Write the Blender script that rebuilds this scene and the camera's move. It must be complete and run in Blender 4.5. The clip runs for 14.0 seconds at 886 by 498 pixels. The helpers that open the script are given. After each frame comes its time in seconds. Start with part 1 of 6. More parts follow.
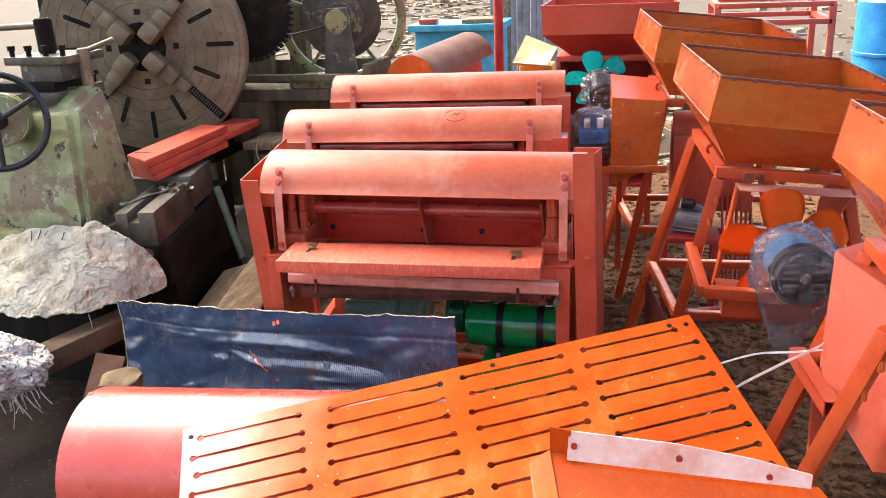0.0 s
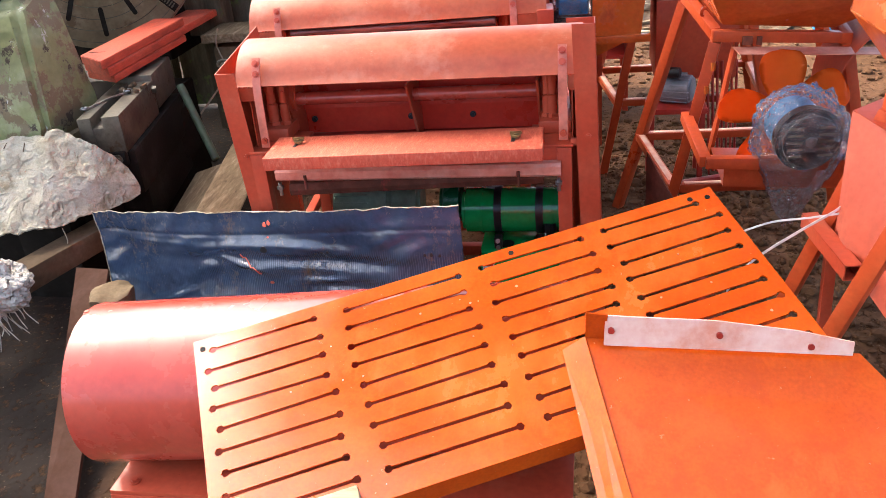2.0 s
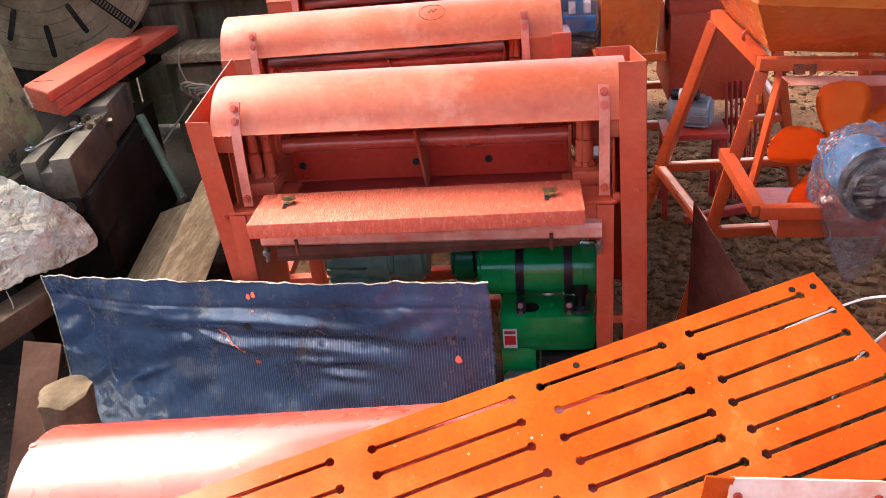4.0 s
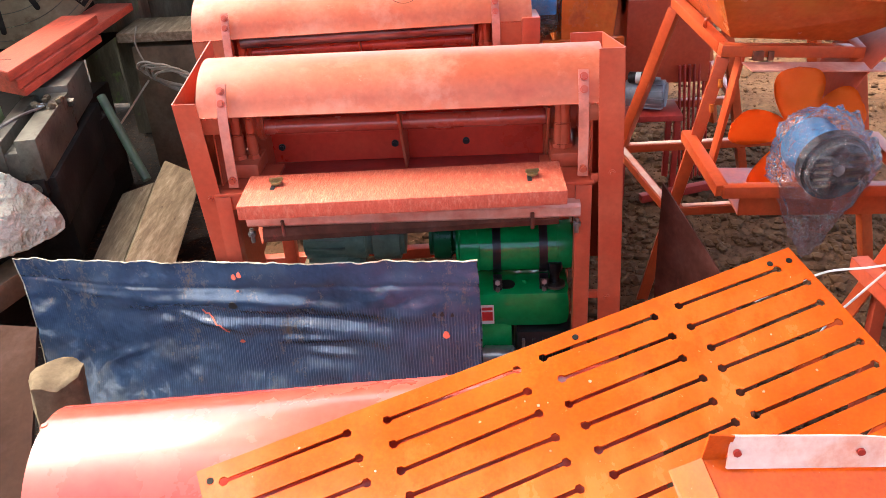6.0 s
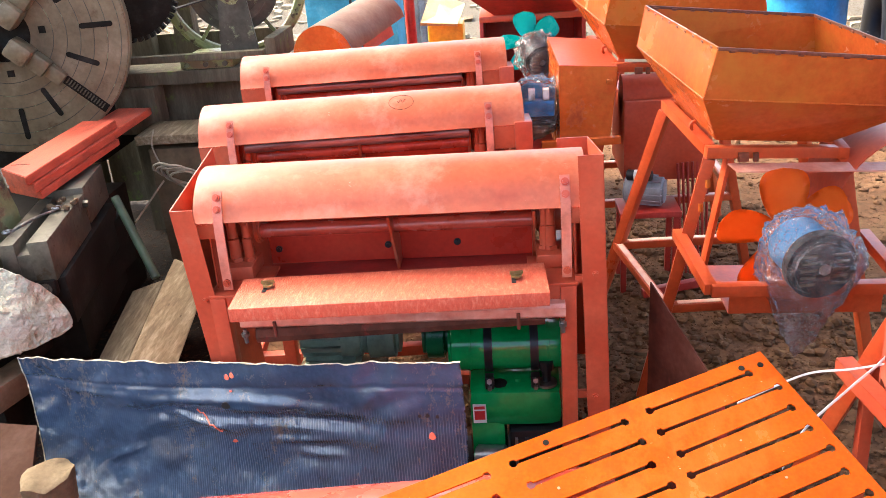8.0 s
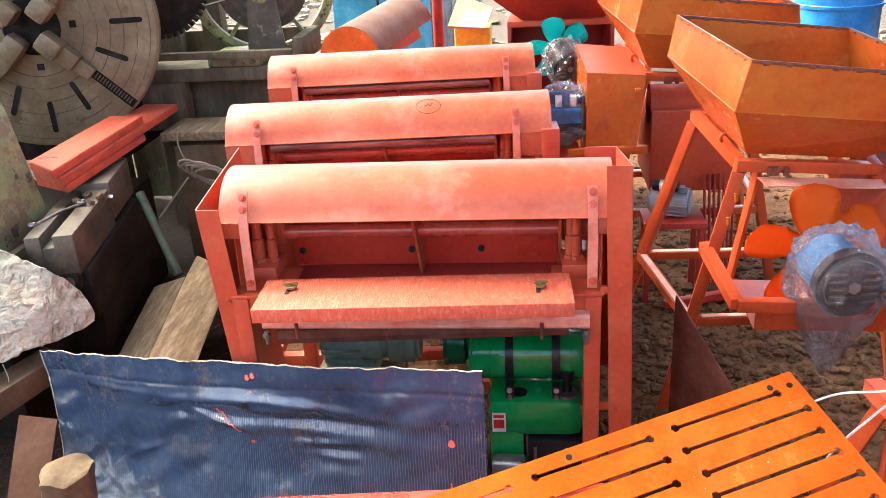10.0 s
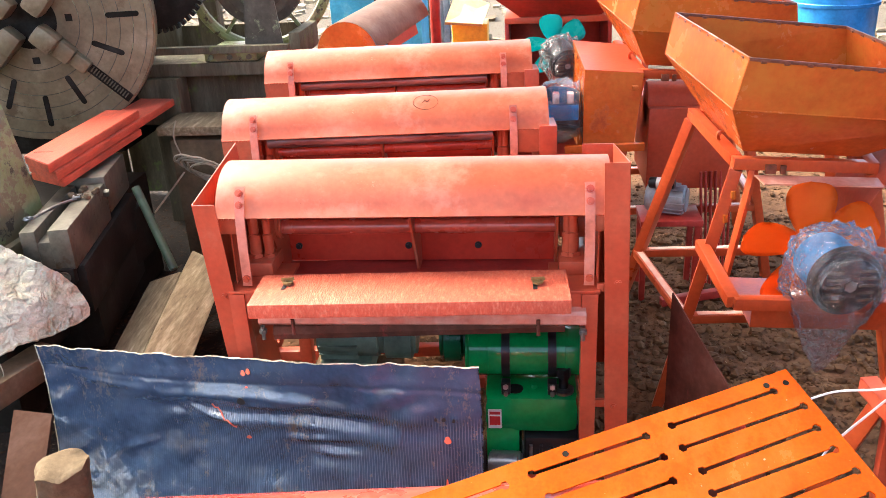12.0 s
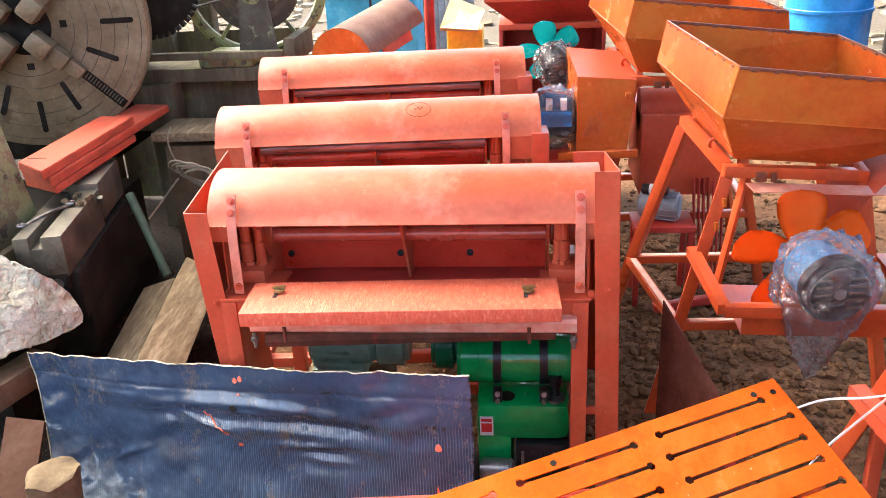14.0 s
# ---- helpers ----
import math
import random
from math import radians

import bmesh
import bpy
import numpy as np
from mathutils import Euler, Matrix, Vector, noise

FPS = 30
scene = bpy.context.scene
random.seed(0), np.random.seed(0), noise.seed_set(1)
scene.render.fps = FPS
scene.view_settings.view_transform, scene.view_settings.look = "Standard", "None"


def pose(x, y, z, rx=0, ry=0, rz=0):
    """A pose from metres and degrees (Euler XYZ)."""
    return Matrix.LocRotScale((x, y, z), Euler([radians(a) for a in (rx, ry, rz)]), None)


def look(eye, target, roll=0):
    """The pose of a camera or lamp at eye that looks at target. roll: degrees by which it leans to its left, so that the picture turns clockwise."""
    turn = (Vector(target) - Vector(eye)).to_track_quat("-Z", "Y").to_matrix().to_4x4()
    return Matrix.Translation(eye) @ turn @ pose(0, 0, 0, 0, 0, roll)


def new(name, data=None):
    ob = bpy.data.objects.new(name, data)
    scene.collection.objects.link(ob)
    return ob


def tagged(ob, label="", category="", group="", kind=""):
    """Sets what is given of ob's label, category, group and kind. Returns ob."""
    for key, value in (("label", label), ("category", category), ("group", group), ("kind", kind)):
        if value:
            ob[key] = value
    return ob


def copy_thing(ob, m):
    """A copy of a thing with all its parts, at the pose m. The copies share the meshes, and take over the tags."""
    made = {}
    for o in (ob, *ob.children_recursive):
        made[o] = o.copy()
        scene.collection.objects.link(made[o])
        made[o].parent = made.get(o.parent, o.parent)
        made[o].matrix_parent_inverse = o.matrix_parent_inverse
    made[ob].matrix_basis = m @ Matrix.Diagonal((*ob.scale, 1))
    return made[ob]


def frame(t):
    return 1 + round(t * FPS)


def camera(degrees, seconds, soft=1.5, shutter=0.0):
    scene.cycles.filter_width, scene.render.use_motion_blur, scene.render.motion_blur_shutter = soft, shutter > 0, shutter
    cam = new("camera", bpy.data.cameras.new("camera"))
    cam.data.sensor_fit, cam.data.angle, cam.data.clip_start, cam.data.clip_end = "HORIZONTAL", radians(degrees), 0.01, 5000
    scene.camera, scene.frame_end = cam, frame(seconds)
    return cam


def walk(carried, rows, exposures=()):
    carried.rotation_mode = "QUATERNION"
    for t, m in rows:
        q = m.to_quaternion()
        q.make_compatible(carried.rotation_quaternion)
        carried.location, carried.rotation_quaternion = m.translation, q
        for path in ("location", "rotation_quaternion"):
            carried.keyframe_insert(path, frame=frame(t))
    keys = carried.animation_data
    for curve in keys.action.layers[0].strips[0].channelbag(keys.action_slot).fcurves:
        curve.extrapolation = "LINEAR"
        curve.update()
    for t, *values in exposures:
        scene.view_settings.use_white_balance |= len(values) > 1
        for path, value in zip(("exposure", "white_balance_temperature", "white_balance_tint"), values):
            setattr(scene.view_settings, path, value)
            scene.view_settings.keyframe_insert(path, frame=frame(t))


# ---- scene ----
cam = camera(55.3, 14.0, soft=0.6)
PATH = [
    (0, (0.659, -0.578, 1.648), (0.209, 1.254, 0.985), -2.6),
    (0.5, (0.664, -0.581, 1.653), (0.22, 1.244, 0.967), -2.8),
    (1, (0.648, -0.58, 1.649), (0.241, 1.225, 0.89), -3.0),
    (1.5, (0.574, -0.584, 1.616), (0.223, 1.186, 0.754), -3.9),
    (2, (0.529, -0.507, 1.619), (0.174, 1.237, 0.706), -5.5),
    (2.5, (0.498, -0.258, 1.634), (0.082, 1.473, 0.723), -7.4),
    (3, (0.477, -0.087, 1.63), (0.051, 1.635, 0.706), -8.4),
    (3.2, (0.431, -0.064, 1.624), (0.043, 1.663, 0.693), -8.0),
    (5.3, (0.267, -0.169, 1.682), (0.084, 1.603, 0.772), -4.0),
    (5.5, (0.247, -0.17, 1.688), (0.087, 1.585, 0.743), -4.1),
    (6, (0.205, -0.164, 1.675), (0.089, 1.573, 0.691), -3.6),
    (6.5, (0.173, -0.144, 1.664), (0.067, 1.599, 0.689), -2.5),
    (7, (0.214, -0.165, 1.717), (0.064, 1.623, 0.834), -3.4),
    (7.5, (0.273, -0.187, 1.725), (0.112, 1.631, 0.906), -4.1),
    (8, (0.31, -0.184, 1.721), (0.139, 1.643, 0.925), -4.5),
    (8.5, (0.301, -0.181, 1.717), (0.115, 1.649, 0.931), -4.5),
    (8.7, (0.289, -0.167, 1.72), (0.092, 1.663, 0.937), -4.2),
    (11, (0.292, -0.17, 1.729), (0.083, 1.65, 0.928), -3.1),
    (11.5, (0.283, -0.172, 1.726), (0.074, 1.647, 0.92), -3.1),
    (12, (0.287, -0.166, 1.727), (0.085, 1.657, 0.929), -2.9),
    (12.5, (0.289, -0.159, 1.73), (0.095, 1.67, 0.944), -2.7),
    (13, (0.297, -0.158, 1.729), (0.101, 1.671, 0.945), -2.8),
    (13.5, (0.301, -0.164, 1.732), (0.106, 1.663, 0.944), -2.7),
    (14, (0.304, -0.166, 1.74), (0.108, 1.661, 0.949), -2.8),
]
walk(cam, [(t, look(eye, target, roll)) for t, eye, target, roll in PATH], exposures=[(0, 2.62, 6400, 8), (1.5, 2.55, 6400, 8), (3, 2.68, 6400, 8), (5.5, 2.8, 6350, 6), (7, 3.02, 6450, 4), (14, 3.1, 6450, 4)])

# ---- world and light ----
world = bpy.data.worlds.new("sky")
scene.world = world
world.use_nodes = True
wn = world.node_tree
sky = wn.nodes.new("ShaderNodeTexSky")
sky.sky_type, sky.sun_disc = "NISHITA", False
sky.sun_elevation, sky.sun_rotation = radians(48), radians(-64)
sky.dust_density, sky.air_density, sky.ozone_density = 6.0, 0.7, 0.3
wn.links.new(sky.outputs[0], wn.nodes["Background"].inputs[0])
wn.nodes["Background"].inputs[1].default_value = 0.15
sun = new("sun", bpy.data.lights.new("sun", "SUN"))
sun.data.energy, sun.data.angle, sun.data.color = 0.5, radians(30), (1.0, 0.94, 0.86)
sun.matrix_world = look((-5.9, 2.9, 7.4), (0, 0, 0))

# ---- materials ----


def material(name, base, rough=0.5, metal=0.0, dark=None, light=None, scale=6.0, grain=60.0, bump=0.15, stains=0.5, coat=0.0, stretch=(1, 1, 1), spread=0.12):
    """A surface with broad stains, fine grain, uneven gloss and slight relief."""
    m = bpy.data.materials.new(name)
    m.use_nodes = True
    n, l = m.node_tree.nodes, m.node_tree.links
    b = n["Principled BSDF"]
    dark = dark or tuple(c * 0.6 for c in base)
    light = light or tuple(min(1, c * 1.3 + 0.02) for c in base)
    co = n.new("ShaderNodeTexCoord")
    mp = n.new("ShaderNodeMapping")
    mp.inputs["Scale"].default_value = stretch
    l.new(co.outputs["Object"], mp.inputs[0])
    n1 = n.new("ShaderNodeTexNoise")
    n1.inputs["Scale"].default_value, n1.inputs["Detail"].default_value, n1.inputs["Roughness"].default_value = scale, 6, 0.65
    n2 = n.new("ShaderNodeTexNoise")
    n2.inputs["Scale"].default_value, n2.inputs["Detail"].default_value = grain, 4
    info = n.new("ShaderNodeObjectInfo")
    off = n.new("ShaderNodeVectorMath")
    off.operation = "ADD"
    l.new(mp.outputs[0], off.inputs[0])
    sc = n.new("ShaderNodeMath")
    sc.operation = "MULTIPLY"
    sc.inputs[1].default_value = 37.0
    l.new(info.outputs["Random"], sc.inputs[0])
    l.new(sc.outputs[0], off.inputs[1])
    l.new(off.outputs[0], n1.inputs["Vector"])
    l.new(off.outputs[0], n2.inputs["Vector"])
    r1 = n.new("ShaderNodeValToRGB")
    e = r1.color_ramp.elements
    e[0].position, e[0].color = 0.5 - 0.25 * stains - 0.05, (*dark, 1)
    e[1].position, e[1].color = 0.78, (*light, 1)
    mid = r1.color_ramp.elements.new(0.52)
    mid.color = (*base, 1)
    l.new(n1.outputs[0], r1.inputs[0])
    mix = n.new("ShaderNodeMix")
    mix.data_type, mix.blend_type = "RGBA", "OVERLAY"
    mix.inputs["Factor"].default_value = spread * 2
    l.new(r1.outputs[0], mix.inputs["A"])
    l.new(n2.outputs[0], mix.inputs["B"])
    l.new(mix.outputs["Result"], b.inputs["Base Color"])
    mr = n.new("ShaderNodeMapRange")
    mr.inputs["To Min"].default_value, mr.inputs["To Max"].default_value = max(0.03, rough - 0.13), min(1, rough + 0.13)
    l.new(n1.outputs[0], mr.inputs[0])
    l.new(mr.outputs[0], b.inputs["Roughness"])
    b.inputs["Metallic"].default_value = metal
    b.inputs["Specular IOR Level"].default_value = 0.12 if rough >= 0.7 else 0.4
    b.inputs["Coat Weight"].default_value = coat
    if bump:
        bp = n.new("ShaderNodeBump")
        bp.inputs["Strength"].default_value, bp.inputs["Distance"].default_value = bump, 0.004
        l.new(n2.outputs[0], bp.inputs["Height"])
        l.new(bp.outputs[0], b.inputs["Normal"])
    return m


COVERRED = material("dusty_red_oxide_paint", (0.39, 0.086, 0.039), 0.42, dark=(0.35, 0.05, 0.02), light=(0.44, 0.14, 0.08), scale=5, stains=0.9, bump=0.08)
RED = material("red_oxide_paint", (0.43, 0.067, 0.03), 0.36, dark=(0.37, 0.04, 0.017), light=(0.47, 0.095, 0.045), scale=5, stains=0.9, bump=0.08)
INNER = material("inner_red_paint", (0.6, 0.04, 0.02), 0.3, dark=(0.5, 0.03, 0.014), light=(0.62, 0.065, 0.03), scale=5)
ORANGE = material("orange_paint", (0.5, 0.095, 0.018), 0.25, dark=(0.3, 0.04, 0.012), light=(0.58, 0.17, 0.04), scale=3.5, stains=0.9, bump=0.08)
FRAMEORANGE = material("red_orange_paint", (0.46, 0.066, 0.018), 0.32, dark=(0.34, 0.04, 0.012), light=(0.5, 0.1, 0.03), scale=5, stains=0.8, bump=0.1)
RIMDARK = material("burnt_weld_edge", (0.16, 0.04, 0.018), 0.5, scale=30)
GRATE = material("bright_orange_paint", (0.49, 0.066, 0.004), 0.21, dark=(0.41, 0.045, 0.003), light=(0.54, 0.095, 0.007), scale=6, grain=150, stains=0.7, bump=0.04)
DARKRED = material("dark_red_paint", (0.36, 0.03, 0.02), 0.4, scale=6)
PINK = material("primer_strip", (0.58, 0.24, 0.17), 0.35, dark=(0.5, 0.14, 0.09), light=(0.66, 0.36, 0.27), scale=14)
# pale pink with highlights put into the colour, for pan strip and rail tops
PALEPINK = material("pale_pink_highlight", (0.78, 0.5, 0.4), 0.4, dark=(0.7, 0.3, 0.2), light=(0.85, 0.66, 0.56), scale=10)
STRAPRED = material("dusty_red_paint", (0.55, 0.17, 0.11), 0.38, light=(0.62, 0.27, 0.2), scale=12)
BOARD = material("painted_plank", (0.5, 0.095, 0.05), 0.5, dark=(0.42, 0.06, 0.03), light=(0.6, 0.23, 0.14), scale=55, grain=120, stains=0.7, bump=0.6, stretch=(2.2, 0.7, 1))
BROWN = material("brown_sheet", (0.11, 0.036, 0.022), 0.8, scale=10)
GREEN = material("engine_green_paint", (0.006, 0.26, 0.06), 0.18, dark=(0.004, 0.2, 0.045), light=(0.015, 0.32, 0.09), coat=0.4, bump=0.02, scale=8)
DGREEN = material("dark_green_paint", (0.004, 0.1, 0.035), 0.3)
PIPEGREEN = material("dull_green_paint", (0.035, 0.06, 0.035), 0.55, dark=(0.02, 0.03, 0.02), light=(0.06, 0.1, 0.06), scale=14)
PALEGREEN = material("pale_green_paint", (0.2, 0.27, 0.19), 0.45)
DRUMRED = material("satin_red_paint", (0.46, 0.062, 0.038), 0.27, dark=(0.4, 0.042, 0.026), light=(0.5, 0.1, 0.065), scale=3, bump=0.04, coat=0.3)
BLACK = material("black_plastic", (0.015, 0.015, 0.017), 0.35, bump=0.05)
STEEL = material("bare_steel", (0.35, 0.34, 0.33), 0.35, 0.9, scale=20)
IRON = material("lathe_iron", (0.19, 0.143, 0.085), 0.42, 0.25, dark=(0.12, 0.085, 0.05), light=(0.31, 0.25, 0.17), scale=7, stains=0.9)
# near-black, as the shade round the lathe bed is put into this colour
DARKIRON = material("greasy_shaded_iron", (0.014, 0.011, 0.008), 0.7, 0.1, scale=8)
BLOCK = material("grey_worn_steel", (0.115, 0.1, 0.07), 0.45, 0.4, dark=(0.045, 0.037, 0.026), light=(0.2, 0.17, 0.125), scale=9)
CASTGREEN = material("worn_green_casting", (0.24, 0.26, 0.11), 0.42, dark=(0.17, 0.165, 0.065), light=(0.36, 0.36, 0.2), scale=6, grain=45, stains=1.0, bump=0.5)
TARP = material("navy_rubber_sheet", (0.052, 0.094, 0.175), 0.2, dark=(0.026, 0.046, 0.09), light=(0.075, 0.11, 0.17), scale=5.5, stains=0.7, bump=0.4, grain=55, coat=1.0)
TARP.node_tree.nodes["Principled BSDF"].inputs["Coat IOR"].default_value = 1.75
SACK = material("woven_sack", (0.5, 0.45, 0.33), 0.75, dark=(0.3, 0.25, 0.16), light=(0.6, 0.57, 0.46), scale=7, grain=160, bump=0.6)
FRAY = material("frayed_sacking", (0.5, 0.48, 0.42), 0.75, dark=(0.34, 0.31, 0.25), scale=20, grain=90, bump=0.8)
WOOD = material("raw_timber", (0.19, 0.14, 0.082), 0.75, dark=(0.12, 0.085, 0.05), light=(0.36, 0.29, 0.2), scale=12, stretch=(4, 0.6, 4), bump=0.5)
OLDWOOD = material("old_timber", (0.14, 0.1, 0.058), 0.9, dark=(0.06, 0.04, 0.022), scale=20, bump=1.0, stains=1.2)
CRATE = material("brown_board", (0.12, 0.082, 0.048), 0.8, scale=6)
REDWOOD = material("red_painted_bar", (0.54, 0.085, 0.042), 0.5, scale=9, stretch=(3, 0.7, 3), bump=0.3)
BLUE = material("blue_paint", (0.02, 0.2, 0.5), 0.35)
MOTORBLUE = material("motor_blue", (0.03, 0.25, 0.6), 0.35)
CYAN = material("sky_blue_paint", (0.05, 0.33, 0.5), 0.5, light=(0.2, 0.5, 0.6), stains=0.9)
TEAL = material("teal_plastic", (0.02, 0.42, 0.42), 0.25, dark=(0.018, 0.36, 0.36), light=(0.03, 0.46, 0.46), spread=0.03)
FANORANGE = material("orange_plastic", (0.82, 0.17, 0.022), 0.22, dark=(0.76, 0.14, 0.018), light=(0.86, 0.2, 0.03), bump=0.02, spread=0.03)
YELLOW = material("yellow_paint", (0.75, 0.4, 0.02), 0.4)
WHITE = material("white_paint", (0.75, 0.72, 0.66), 0.5)
MUD = material("brown_leather_board", (0.05, 0.021, 0.012), 0.85, scale=5, stains=0.9)
SACKWOOD = material("pale_timber", (0.38, 0.29, 0.16), 0.6, scale=9, stretch=(0.6, 4, 4))
CREAM = material("cream_paint", (0.62, 0.42, 0.18), 0.45)
STRAP = material("white_strap", (0.72, 0.7, 0.66), 0.5)
STONE = material("stone", (0.3, 0.24, 0.16), 0.9, scale=15, bump=0.8)
PEBBLE = material("soil_clods", (0.105, 0.052, 0.025), 0.95, dark=(0.06, 0.03, 0.014), light=(0.17, 0.1, 0.055), scale=3, bump=0.6)
ROPE = material("old_rope", (0.3, 0.25, 0.18), 0.8, bump=0.3)
BRASS = material("dull_brass", (0.22, 0.15, 0.06), 0.5, 0.6, scale=40)
GREYWOOD = material("mossy_grey_timber", (0.12, 0.1, 0.065), 0.85, dark=(0.06, 0.048, 0.03), light=(0.2, 0.18, 0.12), scale=6, stretch=(3, 3, 0.6), bump=0.6, stains=1.0)
PULLEY = material("grimy_cast_iron", (0.09, 0.08, 0.06), 0.5, 0.3, dark=(0.05, 0.042, 0.03), light=(0.16, 0.15, 0.11), scale=7)
WORNBAR = material("worn_rotor_bar", (0.24, 0.13, 0.12), 0.32, 0.5, dark=(0.13, 0.035, 0.03), light=(0.32, 0.25, 0.25), scale=9, stretch=(0.4, 3, 3))
GREY = material("grey_sheet", (0.3, 0.32, 0.34), 0.5, 0.3)
PAPER = material("sticker_white", (0.7, 0.68, 0.65), 0.5, bump=0)
PAINTSPOT = material("dried_red_paint", (0.62, 0.12, 0.07), 0.5)
STICKRED = material("sticker_red", (0.5, 0.02, 0.02), 0.4, bump=0)


def ground_material():
    m = material("brown_soil", (0.115, 0.055, 0.027), 0.95, dark=(0.065, 0.033, 0.013), light=(0.19, 0.115, 0.055), scale=2.2, grain=38, bump=1.0, stains=0.8, spread=0.3)
    n, l = m.node_tree.nodes, m.node_tree.links
    b = n["Principled BSDF"]
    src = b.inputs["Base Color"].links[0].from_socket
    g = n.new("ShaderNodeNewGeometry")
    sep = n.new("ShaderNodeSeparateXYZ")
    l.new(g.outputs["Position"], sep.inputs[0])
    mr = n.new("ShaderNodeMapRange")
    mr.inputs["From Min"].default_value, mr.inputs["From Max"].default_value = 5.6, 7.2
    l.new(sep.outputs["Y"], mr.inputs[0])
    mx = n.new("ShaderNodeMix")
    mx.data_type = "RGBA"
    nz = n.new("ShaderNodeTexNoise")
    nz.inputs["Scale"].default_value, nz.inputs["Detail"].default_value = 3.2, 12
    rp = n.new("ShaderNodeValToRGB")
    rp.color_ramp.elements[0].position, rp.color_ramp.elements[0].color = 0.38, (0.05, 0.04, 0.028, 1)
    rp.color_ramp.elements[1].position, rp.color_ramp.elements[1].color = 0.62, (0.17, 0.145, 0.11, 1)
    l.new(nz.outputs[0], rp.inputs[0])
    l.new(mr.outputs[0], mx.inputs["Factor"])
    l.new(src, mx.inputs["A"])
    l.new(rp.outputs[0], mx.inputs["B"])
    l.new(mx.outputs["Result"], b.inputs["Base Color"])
    # pale dry ground, unseen before the shed, added to bounce light onto machine fronts
    dry = n.new("ShaderNodeMapRange")
    dry.inputs["From Min"].default_value, dry.inputs["From Max"].default_value = 0.1, -0.7
    l.new(sep.outputs["Y"], dry.inputs[0])
    m3 = n.new("ShaderNodeMix")
    m3.data_type = "RGBA"
    l.new(dry.outputs[0], m3.inputs["Factor"])
    l.new(mx.outputs["Result"], m3.inputs["A"])
    rd = n.new("ShaderNodeValToRGB")
    rd.color_ramp.elements[0].position, rd.color_ramp.elements[0].color = 0.35, (0.1, 0.078, 0.055, 1)
    rd.color_ramp.elements[1].position, rd.color_ramp.elements[1].color = 0.68, (0.25, 0.205, 0.15, 1)
    l.new(nz.outputs[0], rd.inputs[0])
    l.new(rd.outputs[0], m3.inputs["B"])
    l.new(m3.outputs["Result"], b.inputs["Base Color"])
    # greasy floor along the lathe, with the shed's shade darkened into its colour
    oil_shade = n.new("ShaderNodeMapRange")
    oil_shade.inputs["From Min"].default_value, oil_shade.inputs["From Max"].default_value = -0.62, -0.8
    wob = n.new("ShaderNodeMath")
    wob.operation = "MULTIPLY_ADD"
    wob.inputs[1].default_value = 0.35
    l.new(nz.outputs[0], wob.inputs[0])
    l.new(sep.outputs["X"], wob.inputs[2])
    l.new(wob.outputs[0], oil_shade.inputs[0])
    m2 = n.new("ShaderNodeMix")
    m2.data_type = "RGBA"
    l.new(oil_shade.outputs[0], m2.inputs["Factor"])
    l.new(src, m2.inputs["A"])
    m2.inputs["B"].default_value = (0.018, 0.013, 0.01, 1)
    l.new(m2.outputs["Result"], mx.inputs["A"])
    return m


def film_material():
    m = bpy.data.materials.new("clear_plastic_film")
    m.use_nodes = True
    n, l = m.node_tree.nodes, m.node_tree.links
    out = n["Material Output"]
    gl = n.new("ShaderNodeBsdfGlossy")
    gl.inputs["Roughness"].default_value = 0.16
    gl.inputs["Color"].default_value = (0.92, 0.89, 0.89, 1)
    tr = n.new("ShaderNodeBsdfTransparent")
    tr.inputs[0].default_value = (0.985, 0.985, 0.99, 1)
    mx = n.new("ShaderNodeMixShader")
    fr = n.new("ShaderNodeFresnel")
    fr.inputs[0].default_value = 1.6
    nz = n.new("ShaderNodeTexNoise")
    nz.inputs["Scale"].default_value, nz.inputs["Detail"].default_value, nz.inputs["Distortion"].default_value = 26, 4, 2.0
    co = n.new("ShaderNodeTexCoord")
    l.new(co.outputs["Object"], nz.inputs["Vector"])
    bp = n.new("ShaderNodeBump")
    bp.inputs["Strength"].default_value, bp.inputs["Distance"].default_value = 1.0, 0.03
    l.new(nz.outputs[0], bp.inputs["Height"])
    for node in (gl, fr):
        l.new(bp.outputs[0], node.inputs["Normal"])
    ad = n.new("ShaderNodeMath")
    ad.operation = "ADD"
    ad.inputs[1].default_value = 0.03
    l.new(fr.outputs[0], ad.inputs[0])
    l.new(ad.outputs[0], mx.inputs[0])
    # whitish diffuse patches, painted in for the highlights on the clear film's folds
    di = n.new("ShaderNodeBsdfDiffuse")
    di.inputs[0].default_value = (0.8, 0.72, 0.74, 1)
    wr = n.new("ShaderNodeTexNoise")
    wr.inputs["Scale"].default_value, wr.inputs["Detail"].default_value, wr.inputs["Distortion"].default_value = 22, 6, 2.5
    l.new(co.outputs["Object"], wr.inputs["Vector"])
    rm = n.new("ShaderNodeMapRange")
    rm.inputs["From Min"].default_value, rm.inputs["From Max"].default_value = 0.42, 0.75
    rm.inputs["To Min"].default_value, rm.inputs["To Max"].default_value = 0.0, 0.13
    l.new(wr.outputs[0], rm.inputs[0])
    film_glint = n.new("ShaderNodeMixShader")
    l.new(rm.outputs[0], film_glint.inputs[0])
    l.new(tr.outputs[0], film_glint.inputs[1])
    l.new(di.outputs[0], film_glint.inputs[2])
    l.new(film_glint.outputs[0], mx.inputs[1])
    l.new(gl.outputs[0], mx.inputs[2])
    l.new(mx.outputs[0], out.inputs[0])
    return m


